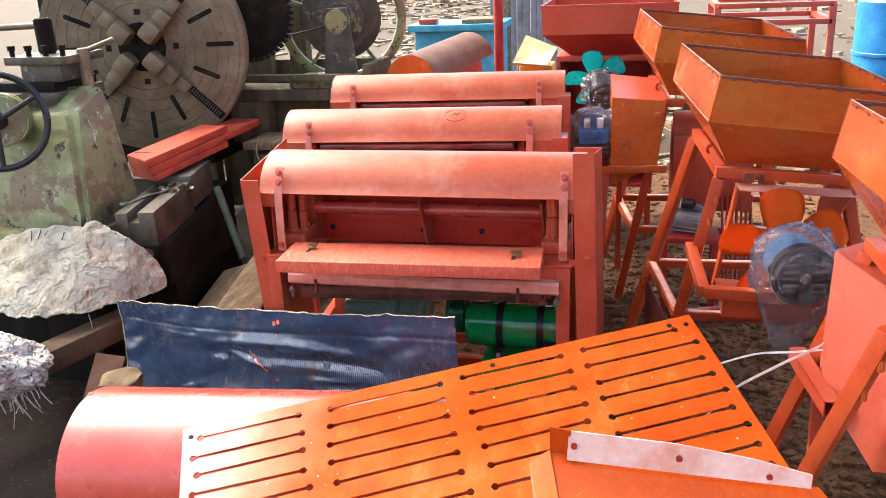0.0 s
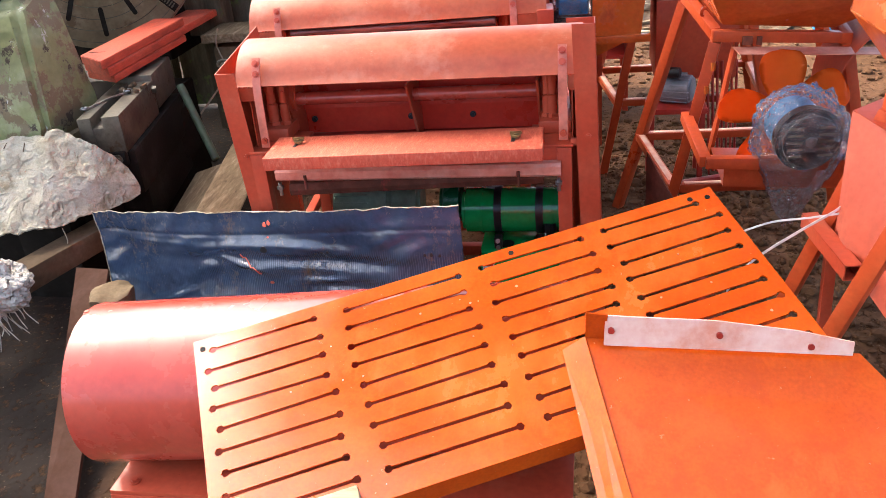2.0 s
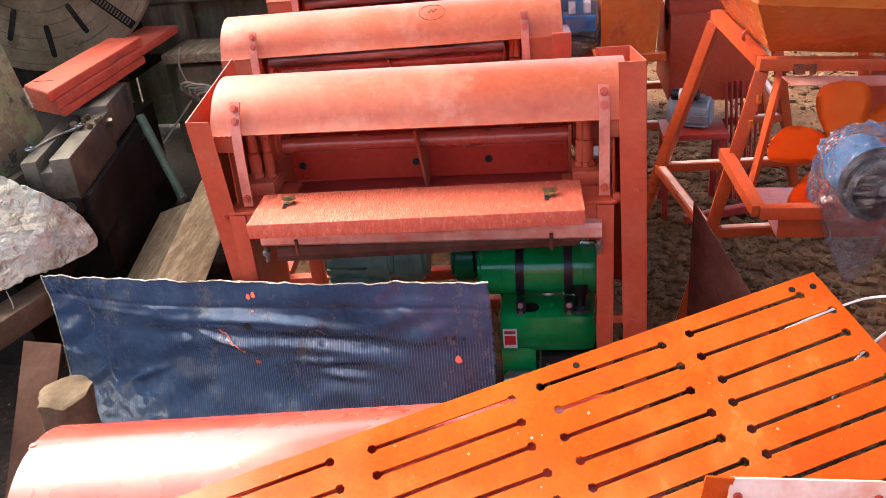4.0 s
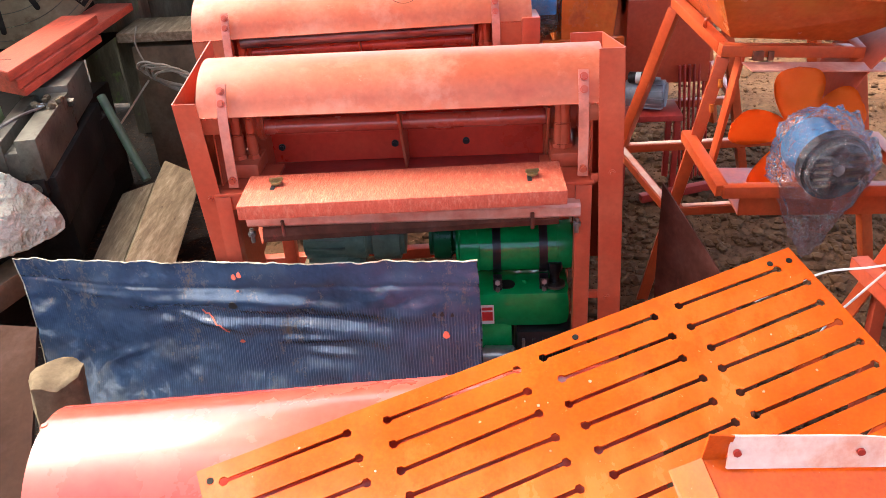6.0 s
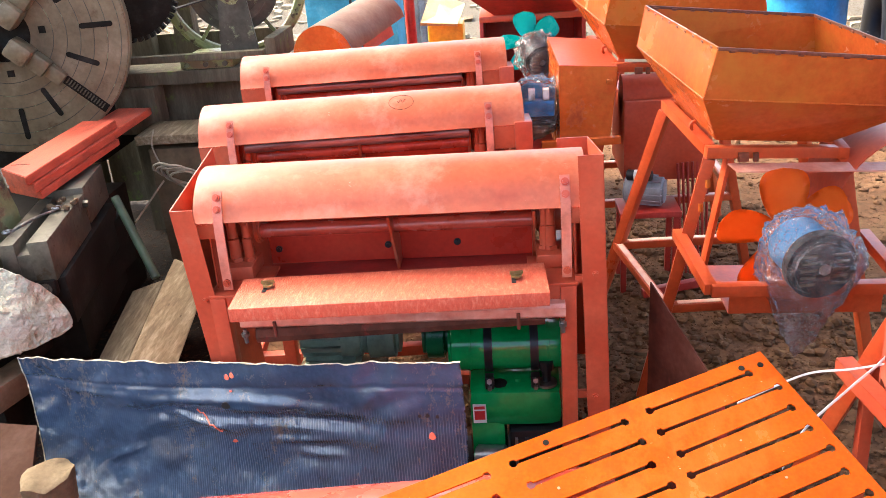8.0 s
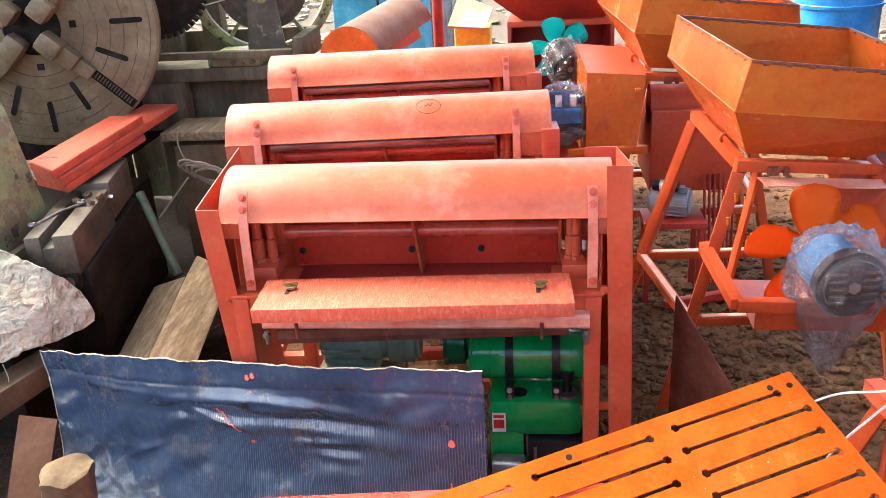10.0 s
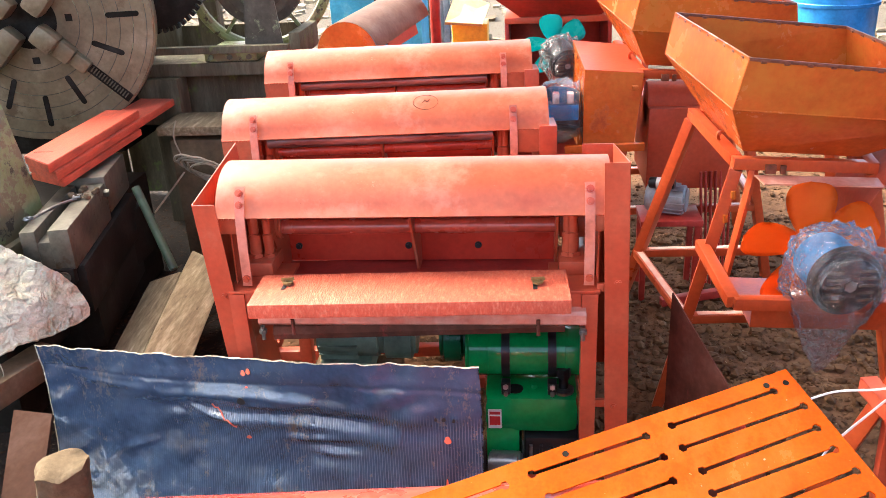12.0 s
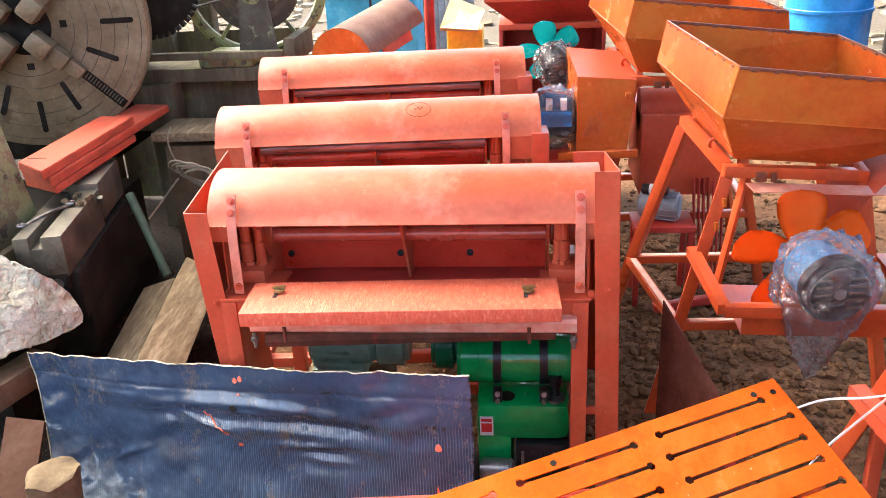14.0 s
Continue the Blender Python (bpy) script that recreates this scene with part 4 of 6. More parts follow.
def pan():
    """An orange sheet pan that lies on the grate, its strip of bare primer, highlight painted in, at the back."""
    t = thing("orange_pan", (0.75, 0.7, 0.6), "orange painted sheet metal pan with bare primed strip", "pan")
    e = V((0.43, 0.04, -0.05)).normalized()
    d, d2 = V((0.25, -0.86, -0.45)).normalized(), V((0.6, -0.74, -0.42)).normalized()
    n = d.cross(e).normalized()
    n = n if n.z > 0 else -n
    A = V((0.51, 0.80, 0.752))

    L, W = 0.62, 0.49

    def P(a, b, w=0):
        return A + e * a + d.lerp(d2, a / W) * b + n * w
    part("face", plate([P(0, 0), P(W, 0), P(W, L), P(0, L)], 0.003), GRATE, t)
    part("left_side", plate([P(0, 0, 0.004), P(0, L, 0.004), P(-0.035, L, -0.05), P(-0.035, 0.0, -0.05)], 0.003), GRATE, t)
    part("front_side", plate([P(0, L), P(W, L), P(W, L, -0.07), P(0, L, -0.07)], 0.003), GRATE, t)
    part("right_side", plate([P(W, 0), P(W, L), P(W, L, -0.07), P(W, 0, -0.07)], 0.003), GRATE, t)
    part("corner_flap", plate([P(0.0, 0.0, 0), P(0.035, 0, 0), P(0.035, -0.012, 0.062), P(-0.005, -0.012, 0.066)], 0.003), GRATE, t)
    s = part("strip", plate([V((0.543, 0.785, 0.747)), V((0.978, 0.83, 0.703)), V((0.98, 0.835, 0.728)), V((0.88, 0.825, 0.757)), V((0.74, 0.81, 0.785)), V((0.546, 0.792, 0.805))], 0.004), PALEPINK, t, "bare pinkish primed strip with bolt holes, highlight in its colour")
    for p in ((0.556, 0.786, 0.778), (0.745, 0.806, 0.758), (0.905, 0.824, 0.725)):
        part("hole", rod(V(p), V(p) + V((0, -0.005, 0)), 0.006, 12), DARKRED, s)


pan()


# ---- rubber sheet ----
def sheet_point(u, v):
    """A place on the propped rubber sheet: u along its top edge, v down."""
    A, B = V((-1.235, 1.985, 0.47)), V((0.17, 1.514, 0.692))
    p = A.lerp(B, u)
    p.z -= 0.012 * math.sin(u * math.pi)
    h = 0.60 - 0.10 * (1 - u)
    q = p + V((0.03 - 0.015 * u + 0.06 * (1 - u) * v, -0.20 * v ** 1.3 * (1 - 0.75 * u) - 0.02 * v, -h)) * v
    w = noise.noise((u * 5, v * 3, 2)) * 0.018 + noise.noise((u * 16 + v * 6, v * 8, 4)) * 0.010 + noise.noise((u * 44, v * 20, 6)) * 0.0018
    w += 0.022 * math.exp(-((v - 0.23 - 0.03 * math.sin(u * 9)) / 0.035) ** 2) * math.exp(-((u - 0.55) / 0.22) ** 2)
    w += 0.022 * math.exp(-((v - 0.36 - 0.05 * math.sin(u * 7 + 1)) / 0.04) ** 2) * math.exp(-((u - 0.58) / 0.2) ** 2)
    w -= 0.02 * math.exp(-((v - 0.30) / 0.03) ** 2) * math.exp(-((u - 0.6) / 0.22) ** 2)
    w -= 0.005 * math.exp(-((v - 0.13 - 0.015 * math.sin(u * 5)) / 0.012) ** 2) * 0.7
    for fu, fv, sl, lu, amp in ((0.46, 0.33, 0.5, 0.05, 0.016), (0.68, 0.40, -0.12, 0.07, 0.017), (0.70, 0.47, 0.05, 0.05, 0.014), (0.56, 0.245, 0.1, 0.06, 0.013), (0.40, 0.29, 0.2, 0.03, 0.012), (0.24, 0.55, -0.9, 0.05, 0.008), (0.2, 0.2, 0.1, 0.08, 0.006)):
        w += amp * math.exp(-((v - fv - sl * (u - fu)) / 0.02) ** 2 - ((u - fu) / lu) ** 2)
    q += V((0.3, -0.9, 0.1)) * w
    q.z += (0.006 * noise.noise((u * 22, 0, 9)) + 0.004 * noise.noise((u * 60, 0, 9))) * (1 - v) ** 4
    return q


def rubber_sheet():
    t = thing("rubber_sheet", (-0.5, 1.6, 0.0), "dark navy ribbed rubber sheet, dirty and torn, propped upright", "sheet")
    bm = bmesh.new()
    nu, nv = 220, 150
    g = [[bm.verts.new(sheet_point(i / nu, j / nv)) for i in range(nu + 1)] for j in range(nv + 1)]
    for j in range(nv):
        for i in range(nu):
            bm.faces.new((g[j][i], g[j][i + 1], g[j + 1][i + 1], g[j + 1][i]))
    bmesh.ops.solidify(bm, geom=bm.faces[:], thickness=0.005)
    part("sheet", bm, TARP, t, smooth=60)
    off = V((0.1, -0.32, 0.03)).normalized() * 0.0035
    bm = bmesh.new()
    for i in range(160):
        u = i / 160
        k = 0.0016 + 0.0025 * abs(noise.noise((u * 30, 2, 2)))
        tube([sheet_point(u, 0), sheet_point(u + 1 / 160, 0)], k, seg=5, bm=bm)
    part("frayed_edge", bm, SACK, t, "pale frayed canvas edge")
    bm = bmesh.new()
    for i in range(60):
        tube([sheet_point(0.0, i / 60), sheet_point(0.0, (i + 1) / 60)], 0.0018 + 0.0015 * abs(noise.noise((i * 0.7, 5, 2))), seg=5, bm=bm)
    part("frayed_edge", bm, SACK, t, "pale frayed canvas edge")

    def blob(u, v, ru, rv, mat, nm, lab=""):
        c = sheet_point(u, v) + off
        ex, ey = (sheet_point(u + 0.02, v) - sheet_point(u - 0.02, v)).normalized(), (sheet_point(u, v + 0.02) - sheet_point(u, v - 0.02)).normalized()
        part(nm, plate([c + ex * ru * math.cos(a) * (1 + 0.2 * math.sin(3 * a)) + ey * rv * math.sin(a) for a in [2 * math.pi * k / 14 for k in range(14)]], 0.002), mat, t, lab)
    for u, v, ru, rv in ((0.533, 0.075, 0.007, 0.008), (0.545, 0.065, 0.007, 0.008), (0.935, 0.34, 0.009, 0.010), (0.93, 0.56, 0.003, 0.016), (0.535, 0.15, 0.004, 0.003), (0.52, 0.43, 0.008, 0.005)):
        blob(u, v, ru, rv, PAINTSPOT, "paint_spot", "dried red paint spot")
    part("paint_streak", tube([sheet_point(0.445 + 0.05 * k / 8, 0.26 + 0.12 * k / 8 + 0.01 * math.sin(k * 2)) + off * 0.6 for k in range(9)], 0.0022, seg=6), PAINTSPOT, t, "dried red paint streak")
    for u, v, ru, rv in ((0.517, 0.215, 0.013, 0.011), (0.655, 0.24, 0.005, 0.005), (0.67, 0.24, 0.005, 0.005), (0.685, 0.235, 0.005, 0.005), (0.915, 0.24, 0.004, 0.005), (0.93, 0.24, 0.005, 0.006), (0.948, 0.245, 0.004, 0.005)):
        blob(u, v, ru, rv, BLACK, "hole")


rubber_sheet()


# ---- hopper machines ----
def hopper_machine(name, label, move=(0, 0, 0), low_frame=True, shelf=True):
    """A square hopper over a frame on splayed legs; move: where it stands, its height taken up by the legs."""
    mv = V(move)
    t = thing(name, V((1.1, 2.4, 0)) + V((mv.x, mv.y, 0)), label, "machine", "hopper machines")

    def W(*p):
        return V(p) + mv
    top = [W(0.894, 2.236, 1.239), W(1.472, 2.246, 1.172), W(1.374, 2.90, 1.203), W(0.796, 2.89, 1.27)]
    mid = [W(0.868, 2.262, 1.092), W(1.5, 2.276, 1.03), W(1.4, 2.92, 1.06), W(0.77, 2.89, 1.134)]
    low = [W(0.943, 2.398, 0.928), W(1.295, 2.421, 0.896), W(1.3, 2.78, 0.91), W(0.9, 2.76, 0.945)]
    w = (top[1] - top[0]).cross(top[3] - top[0]).normalized()
    h = part("hopper_panel", plate([top[0], top[1], mid[1], mid[0]], 0.004), ORANGE, t)
    for i in (1, 2, 3):
        part("hopper_panel", plate([top[i], top[(i + 1) % 4], mid[(i + 1) % 4], mid[i]], 0.004), ORANGE, t)
    for i in range(4):
        part("cone_panel", plate([mid[i], mid[(i + 1) % 4], low[(i + 1) % 4], low[i]], 0.004), ORANGE, t)
    for i in range(4):
        j = (i + 1) % 4
        part("rim", beam(top[i], top[j], 0.006, 0.010, 0.001), RIMDARK if i != 3 else ORANGE, h)
        for p, q, n, r in ((mid[i], mid[j], 46, 0.0042), (top[i], mid[i], 16, 0.004)):
            bm = bmesh.new()
            for k in range(n):
                c = p.lerp(q, (k + 0.5) / n) + V((noise.noise((k, i, 1)), noise.noise((k, i, 2)), noise.noise((k, i, 3)))) * 0.003
                d = (q - p).normalized() * (q - p).length / n * 0.42
                rod(c - d, c + d, r * (0.8 + 0.5 * abs(noise.noise((k * 1.7, i, 7)))), 6, bm)
            part("weld_seam", bm, ORANGE, h, "lumpy painted weld bead")
        for k in range(9):
            c = top[i].lerp(top[j], (k + 0.6) / 9.2) - w * 0.004
            e = (top[j] - top[i]).normalized()
            part("weld", rod(c - e * 0.006, c + e * 0.009, 0.0055, 6), RIMDARK, h)
    # top frame
    fr = [W(0.924, 2.374, 0.897), W(1.331, 2.412, 0.865), W(1.34, 2.83, 0.905), W(0.865, 2.80, 0.937)]
    for i in range(4):
        e = (fr[(i + 1) % 4] - fr[i]).normalized()
        part("top_rail", beam(fr[i] - e * 0.018, fr[(i + 1) % 4] - e * 0.019, 0.036, 0.036), FRAMEORANGE, t)
    part("latch", box(W(1.0, 2.343, 0.868), W(1.032, 2.358, 0.896), 0.003), RIMDARK, t)
    part("latch", box(W(1.045, 2.345, 0.866), W(1.062, 2.358, 0.894), 0.003), RIMDARK, t)
    part("hook", tube(spline([W(0.89, 2.5, 0.935), W(0.884, 2.49, 0.945), W(0.886, 2.485, 0.96), W(0.897, 2.49, 0.963)], 4), 0.006, seg=6), FRAMEORANGE, t)
    # legs
    feet = [V((0.735, 2.42, 0)), V((1.54, 2.45, 0)), V((1.55, 3.06, 0)), V((0.625, 3.03, 0))]
    feet = [f + V((mv.x, mv.y, 0)) for f in feet]
    if not low_frame:
        feet[0] = V((0.944, 1.367, 0))
        fr[0] = V((1.17, 1.15, 0.897))
    for a, b in zip(fr, feet):
        part("leg", beam(a + (b - a).normalized() * 0.02, b + V((0, 0, -0.03)), 0.038, 0.038), FRAMEORANGE, t)

    def at(i, z):
        a, b = fr[i], feet[i]
        return a + (b - a) * ((a.z - z) / (a.z - b.z))
    for i in range(4 if low_frame else 0):
        p, q = at(i, 0.345), at((i + 1) % 4, 0.345)
        lr = part("lower_rail", beam(p, q, 0.036, 0.03), FRAMEORANGE, t)
        # pale strip laid on each rail as a painted reflection of the sky
        part("worn_top", beam(p.lerp(q, 0.06) + V((0, 0, 0.0165)), p.lerp(q, 0.94) + V((0, 0, 0.0165)), 0.022, 0.003, 0.001), PALEPINK, lr, "pale strip standing in for sky sheen on the upper face")
    for z in (0.8, 0.72):
        p = at(0, z)
        part("weld", rod(p + V((0.01, -0.022, 0.012)), p + V((0.012, -0.022, -0.014)), 0.008, 7), ORANGE, t)
    if not shelf:
        return t
    # motor shelf
    s = [W(0.84, 2.41, 0.612), W(0.868, 2.055, 0.582), W(1.44, 2.10, 0.548), W(1.44, 2.44, 0.57)]
    for i in range(3):
        part("shelf_rail", beam(s[i], s[i + 1], 0.036, 0.036), FRAMEORANGE, t)
    part("shelf_panel", plate([W(0.93, 2.085, 0.56), W(1.38, 2.115, 0.533), W(1.38, 2.115, 0.46), W(0.93, 2.085, 0.487)], 0.004), FRAMEORANGE, t)
    part("shelf_floor", plate([W(0.93, 2.085, 0.487), W(1.38, 2.115, 0.46), W(1.38, 2.42, 0.47), W(0.93, 2.4, 0.495)], 0.004), FRAMEORANGE, t)
    # blower casing
    c = W(1.56, 2.42, 0.68)
    pr = [V((c.x + 0.27 * math.cos(a), c.y - 0.1, c.z + 0.27 * math.sin(a))) for a in [radians(90 + 120 * k / 16) for k in range(17)]]
    part("blower_casing", strip(pr, (0, 1, 0), 0.3, 0.004), RED, t, "curved orange blower casing")
    part("chute", plate([W(0.97, 2.352, 0.862), W(1.62, 2.40, 0.82), W(1.62, 2.33, 0.815), W(0.985, 2.29, 0.855)], 0.004), PINK, t)
    part("inner_post", beam(W(1.0, 2.46, 0.87), W(0.93, 2.44, 0.45), 0.012, 0.06), FRAMEORANGE, t)
    return t


hopper_machine("hopper_machine", "orange painted hopper machine on splayed angle-iron legs")
hopper_machine("hopper_machine", "orange hopper machine beside the row of red threshers", (-0.17, 1.0, 0.065), shelf=False)
hopper_machine("hopper_machine", "red-orange hopper machine with a red discharge box before it", (0.345, -1.285, 0.0), low_frame=False, shelf=False)


def bagged_motor(name, axis, back, s, blades, bagtail, label, bodymat, phase=12, count=5, bag=1.0):
    """An electric fan motor in a clear bag; back: the middle of its end cover; axis: from there towards the blades."""
    a = V(axis).normalized()
    b = V(back)
    t = thing(name, b - V((0, 0, 0.11 * s)), label, "motor", "bagged fan motors")
    part("body", rod(b + a * 0.06 * s, b + a * 0.19 * s, 0.083 * s, 32, bev=0.01 * s), bodymat, t)
    cv = part("end_cover", rod(b, b + a * 0.07 * s, 0.098 * s, 36, bev=0.018 * s), BLACK, t, "black vented end cover")
    m, _ = axes(b, b - a)
    for sx in (-1, 1):
        for k in range(5):
            y = (k - 2) * 0.022 * s
            part("vent", box((sx * 0.045 * s - 0.022 * s, y - 0.004 * s, -0.001), (sx * 0.045 * s + 0.022 * s, y + 0.004 * s, 0.002), 0.001, None, m), BLOCK, cv)
    part("hub_cap", rod(b, b - a * 0.004, 0.018 * s, 6), STEEL, cv)
    hub = b + a * 0.27 * s
    if count:
        part("shaft", rod(b + a * 0.2 * s, hub, 0.02 * s, 14), STEEL, t)
        part("fan_hub", rod(hub - a * 0.02, hub + a * 0.02, 0.04 * s, 20, bev=0.006), blades, t)
    mm, _ = axes(hub, hub + a)
    for k in range(count):
        ang = radians(72 * k + phase)
        bm = bmesh.new()
        n, g = 14, []
        for i in range(n + 1):
            e = (i / n - 0.5) * math.pi * 0.985
            r, wd = (0.118 + 0.088 * math.sin(e)) * s, 0.062 * s * math.cos(e) ** 0.6 * (1 + 0.3 * math.sin(e))
            row = []
            for j in range(7):
                q = (j - 3) / 3
                row.append(bm.verts.new(mm @ (Matrix.Rotation(ang, 4, "Z") @ V((r, q * wd, -q * wd * 0.35 - 0.010 * s * q * q)))))
            g.append(row)
        for i in range(n):
            for j in range(6):
                bm.faces.new((g[i][j], g[i][j + 1], g[i + 1][j + 1], g[i + 1][j]))
        bmesh.ops.solidify(bm, geom=bm.faces[:], thickness=0.003)
        part("fan_blade", bm, blades, t, smooth=60)
    # bag: a crumpled film round the motor, its tail hanging
    bm = bmesh.new()
    c = b + a * 0.09 * s
    r = bmesh.ops.create_icosphere(bm, subdivisions=5, radius=1)
    tail = V(bagtail)
    for vv in bm.verts:
        d = vv.co.normalized()
        k = 0.124 * bag * s * (1 + 0.2 * noise.noise(d * 2.6) + 0.22 * abs(noise.noise(d * 5.5)) + 0.1 * abs(noise.noise(d * 11)) + 0.05 * abs(noise.noise(d * 23)))
        p = c + d * k
        dn = max(0, d.dot(tail.normalized()))
        p += tail * dn ** 3
        if dn > 0.6:
            p += (c + tail * dn ** 3 - p) * (dn - 0.6) * 0.9
        vv.co = p
    for f in bm.faces:
        f.smooth = True
    part("plastic_bag", bm, FILM, t, "crumpled clear plastic bag", smooth=25)
    return t


bagged_motor("fan_motor", (-0.12, 0.985, 0.03), (1.157, 1.99, 0.664), 1.0, FANORANGE, (-0.02, -0.03, -0.21), "blue electric fan motor in clear plastic, orange blades", MOTORBLUE, bag=1.0)
nm = bagged_motor("fan_motor", (0.1, 0.35, 0.9), (0.42, 3.45, 0.71), 0.92, BLACK, (0.0, -0.02, -0.05), "blue electric motor wrapped in clear plastic", MOTORBLUE, count=0, bag=1.05)
for x in (0.405, 0.465):
    part("terminal", box((x - 0.014, 3.375, 0.84), (x + 0.014, 3.42, 0.885), 0.004), PAPER, nm, "white plastic terminal cover")
part("terminal_box", box((0.37, 3.365, 0.77), (0.50, 3.45, 0.838), 0.008), MOTORBLUE, nm)
bagged_motor("fan_motor", (-0.3, 0.9, 0.35), (0.47, 3.76, 0.92), 0.78, TEAL, (0.02, -0.02, -0.06), "fan motor in clear plastic with teal blades", BLACK, phase=4)


def feed_box():
    t = thing("feed_box", (0.65, 3.45, 0), "orange sheet feed box on red angle-iron legs", "machine")
    A, B, C, D = V((0.522, 3.35, 0.987)), V((0.757, 3.33, 0.972)), V((0.725, 3.7, 1.02)), V((0.494, 3.756, 1.035))
    part("front", plate([A, B, (0.728, 3.322, 0.68), (0.52, 3.34, 0.58)], 0.004), ORANGE, t)
    part("top", plate([A, B, C, D], 0.004), RED, t)
    part("left_side", plate([A, D, (0.5, 3.75, 0.6), (0.52, 3.345, 0.58)], 0.004), ORANGE, t)
    part("right_side", plate([B, C, (0.71, 3.7, 0.6), (0.728, 3.33, 0.68)], 0.004), ORANGE, t)
    part("rail", beam((0.44, 3.3, 0.665), (0.77, 3.3, 0.672), 0.03, 0.032), ORANGE, t)
    part("leg", beam((0.5, 3.32, 0.66), (0.47, 3.3, -0.02), 0.03, 0.03), RED, t)
    part("leg", beam((0.55, 3.8, 0.66), (0.55, 3.82, -0.02), 0.03, 0.03), RED, t)
    part("bracket", box((0.712, 3.305, 0.905), (0.736, 3.33, 0.925), 0.003), ORANGE, t)
    part("body", box((0.80, 3.42, 0.44), (1.16, 3.85, 0.80), 0.005), RED, t)
    part("body_top", rod((0.8, 3.55, 0.80), (1.16, 3.55, 0.80), 0.09, 24), RED, t)
    return t


feed_box()


def grey_motor():
    t = thing("electric_motor", (0.88, 3.3, 0.3), "grey electric motor with a capacitor on a low red stand", "motor")
    part("housing", rod((0.80, 3.36, 0.43), (0.96, 3.30, 0.43), 0.062, 30, bev=0.01), GREY, t)
    for k in range(14):
        a = 2 * math.pi * k / 14
        d = V((0.1, math.cos(a), math.sin(a)))
        p = V((0.82, 3.352, 0.43)) + d * 0.064
        part("fin", beam(p, p + V((0.11, -0.04, 0)), 0.004, 0.012, 0, up=d), GREY, t)
    part("capacitor", rod((0.80, 3.31, 0.51), (0.90, 3.27, 0.515), 0.024, 20, bev=0.004), BLACK, t)
    part("capacitor_band", rod((0.83, 3.298, 0.511), (0.85, 3.29, 0.512), 0.0245, 20), PAPER, t)
    part("stand_plate", box((0.76, 3.22, 0.34), (1.02, 3.42, 0.365), 0.003), DARKRED, t)
    for x in (0.78, 1.0):
        for y in (3.24, 3.40):
            part("leg", beam((x, y, -0.02), (x, y, 0.34), 0.025, 0.025), DARKRED, t)
    for k in range(7):
        solo("steel_rod", rod((1.06 + 0.02 * k, 3.35 + 0.01 * k, -0.01), (1.03 + 0.022 * k, 3.405 + 0.005 * k, 0.52), 0.006, 8), DARKRED, "thin dark red steel rod leaning in a bundle", "rod", group="bundle of rods")
    solo("angle_iron", beam((0.85, 3.15, 0.02), (1.45, 3.3, 0.05), 0.035, 0.035), DARKRED, "dark red angle iron lying on the soil", "bar")


grey_motor()


def far_hopper():
    t = thing("hopper_machine", (0.45, 4.5, 0), "dark red hopper on a red box stand", "machine", "hopper machines")
    top = [V((0.1, 4.2, 1.34)), V((0.82, 4.2, 1.34)), V((0.82, 4.95, 1.34)), V((0.1, 4.95, 1.34))]
    mid = [p + V((0.005, 0, -0.15)) for p in top]
    low = [V((0.25, 4.36, 1.06)), V((0.66, 4.36, 1.06)), V((0.66, 4.8, 1.06)), V((0.25, 4.8, 1.06))]
    for i in range(4):
        h = part("hopper_panel", plate([top[i], top[(i + 1) % 4], mid[(i + 1) % 4], mid[i]], 0.004), RED, t)
        part("cone_panel", plate([mid[i], mid[(i + 1) % 4], low[(i + 1) % 4], low[i]], 0.004), DARKRED, t)
    for i in range(4):
        part("rim", beam(top[i], top[(i + 1) % 4], 0.01, 0.014, 0.001), RED, h)
    part("stand_top", box((0.17, 4.32, 1.03), (0.72, 4.85, 1.06), 0.003), RED, t)
    part("side_panel", box((0.17, 4.33, 0.3), (0.19, 4.85, 1.03), 0.003), DARKRED, t)
    part("side_panel", box((0.70, 4.33, 0.3), (0.72, 4.85, 1.03), 0.003), DARKRED, t)
    part("back_panel", box((0.19, 4.83, 0.3), (0.70, 4.85, 1.03), 0.003), DARKRED, t)
    part("floor_panel", box((0.19, 4.33, 0.3), (0.70, 4.83, 0.32), 0.003), DARKRED, t)
    for x in (0.19, 0.70):
        for y in (4.35, 4.82):
            part("leg", beam((x, y, -0.02), (x, y, 0.3), 0.035, 0.035), RED, t)


far_hopper()


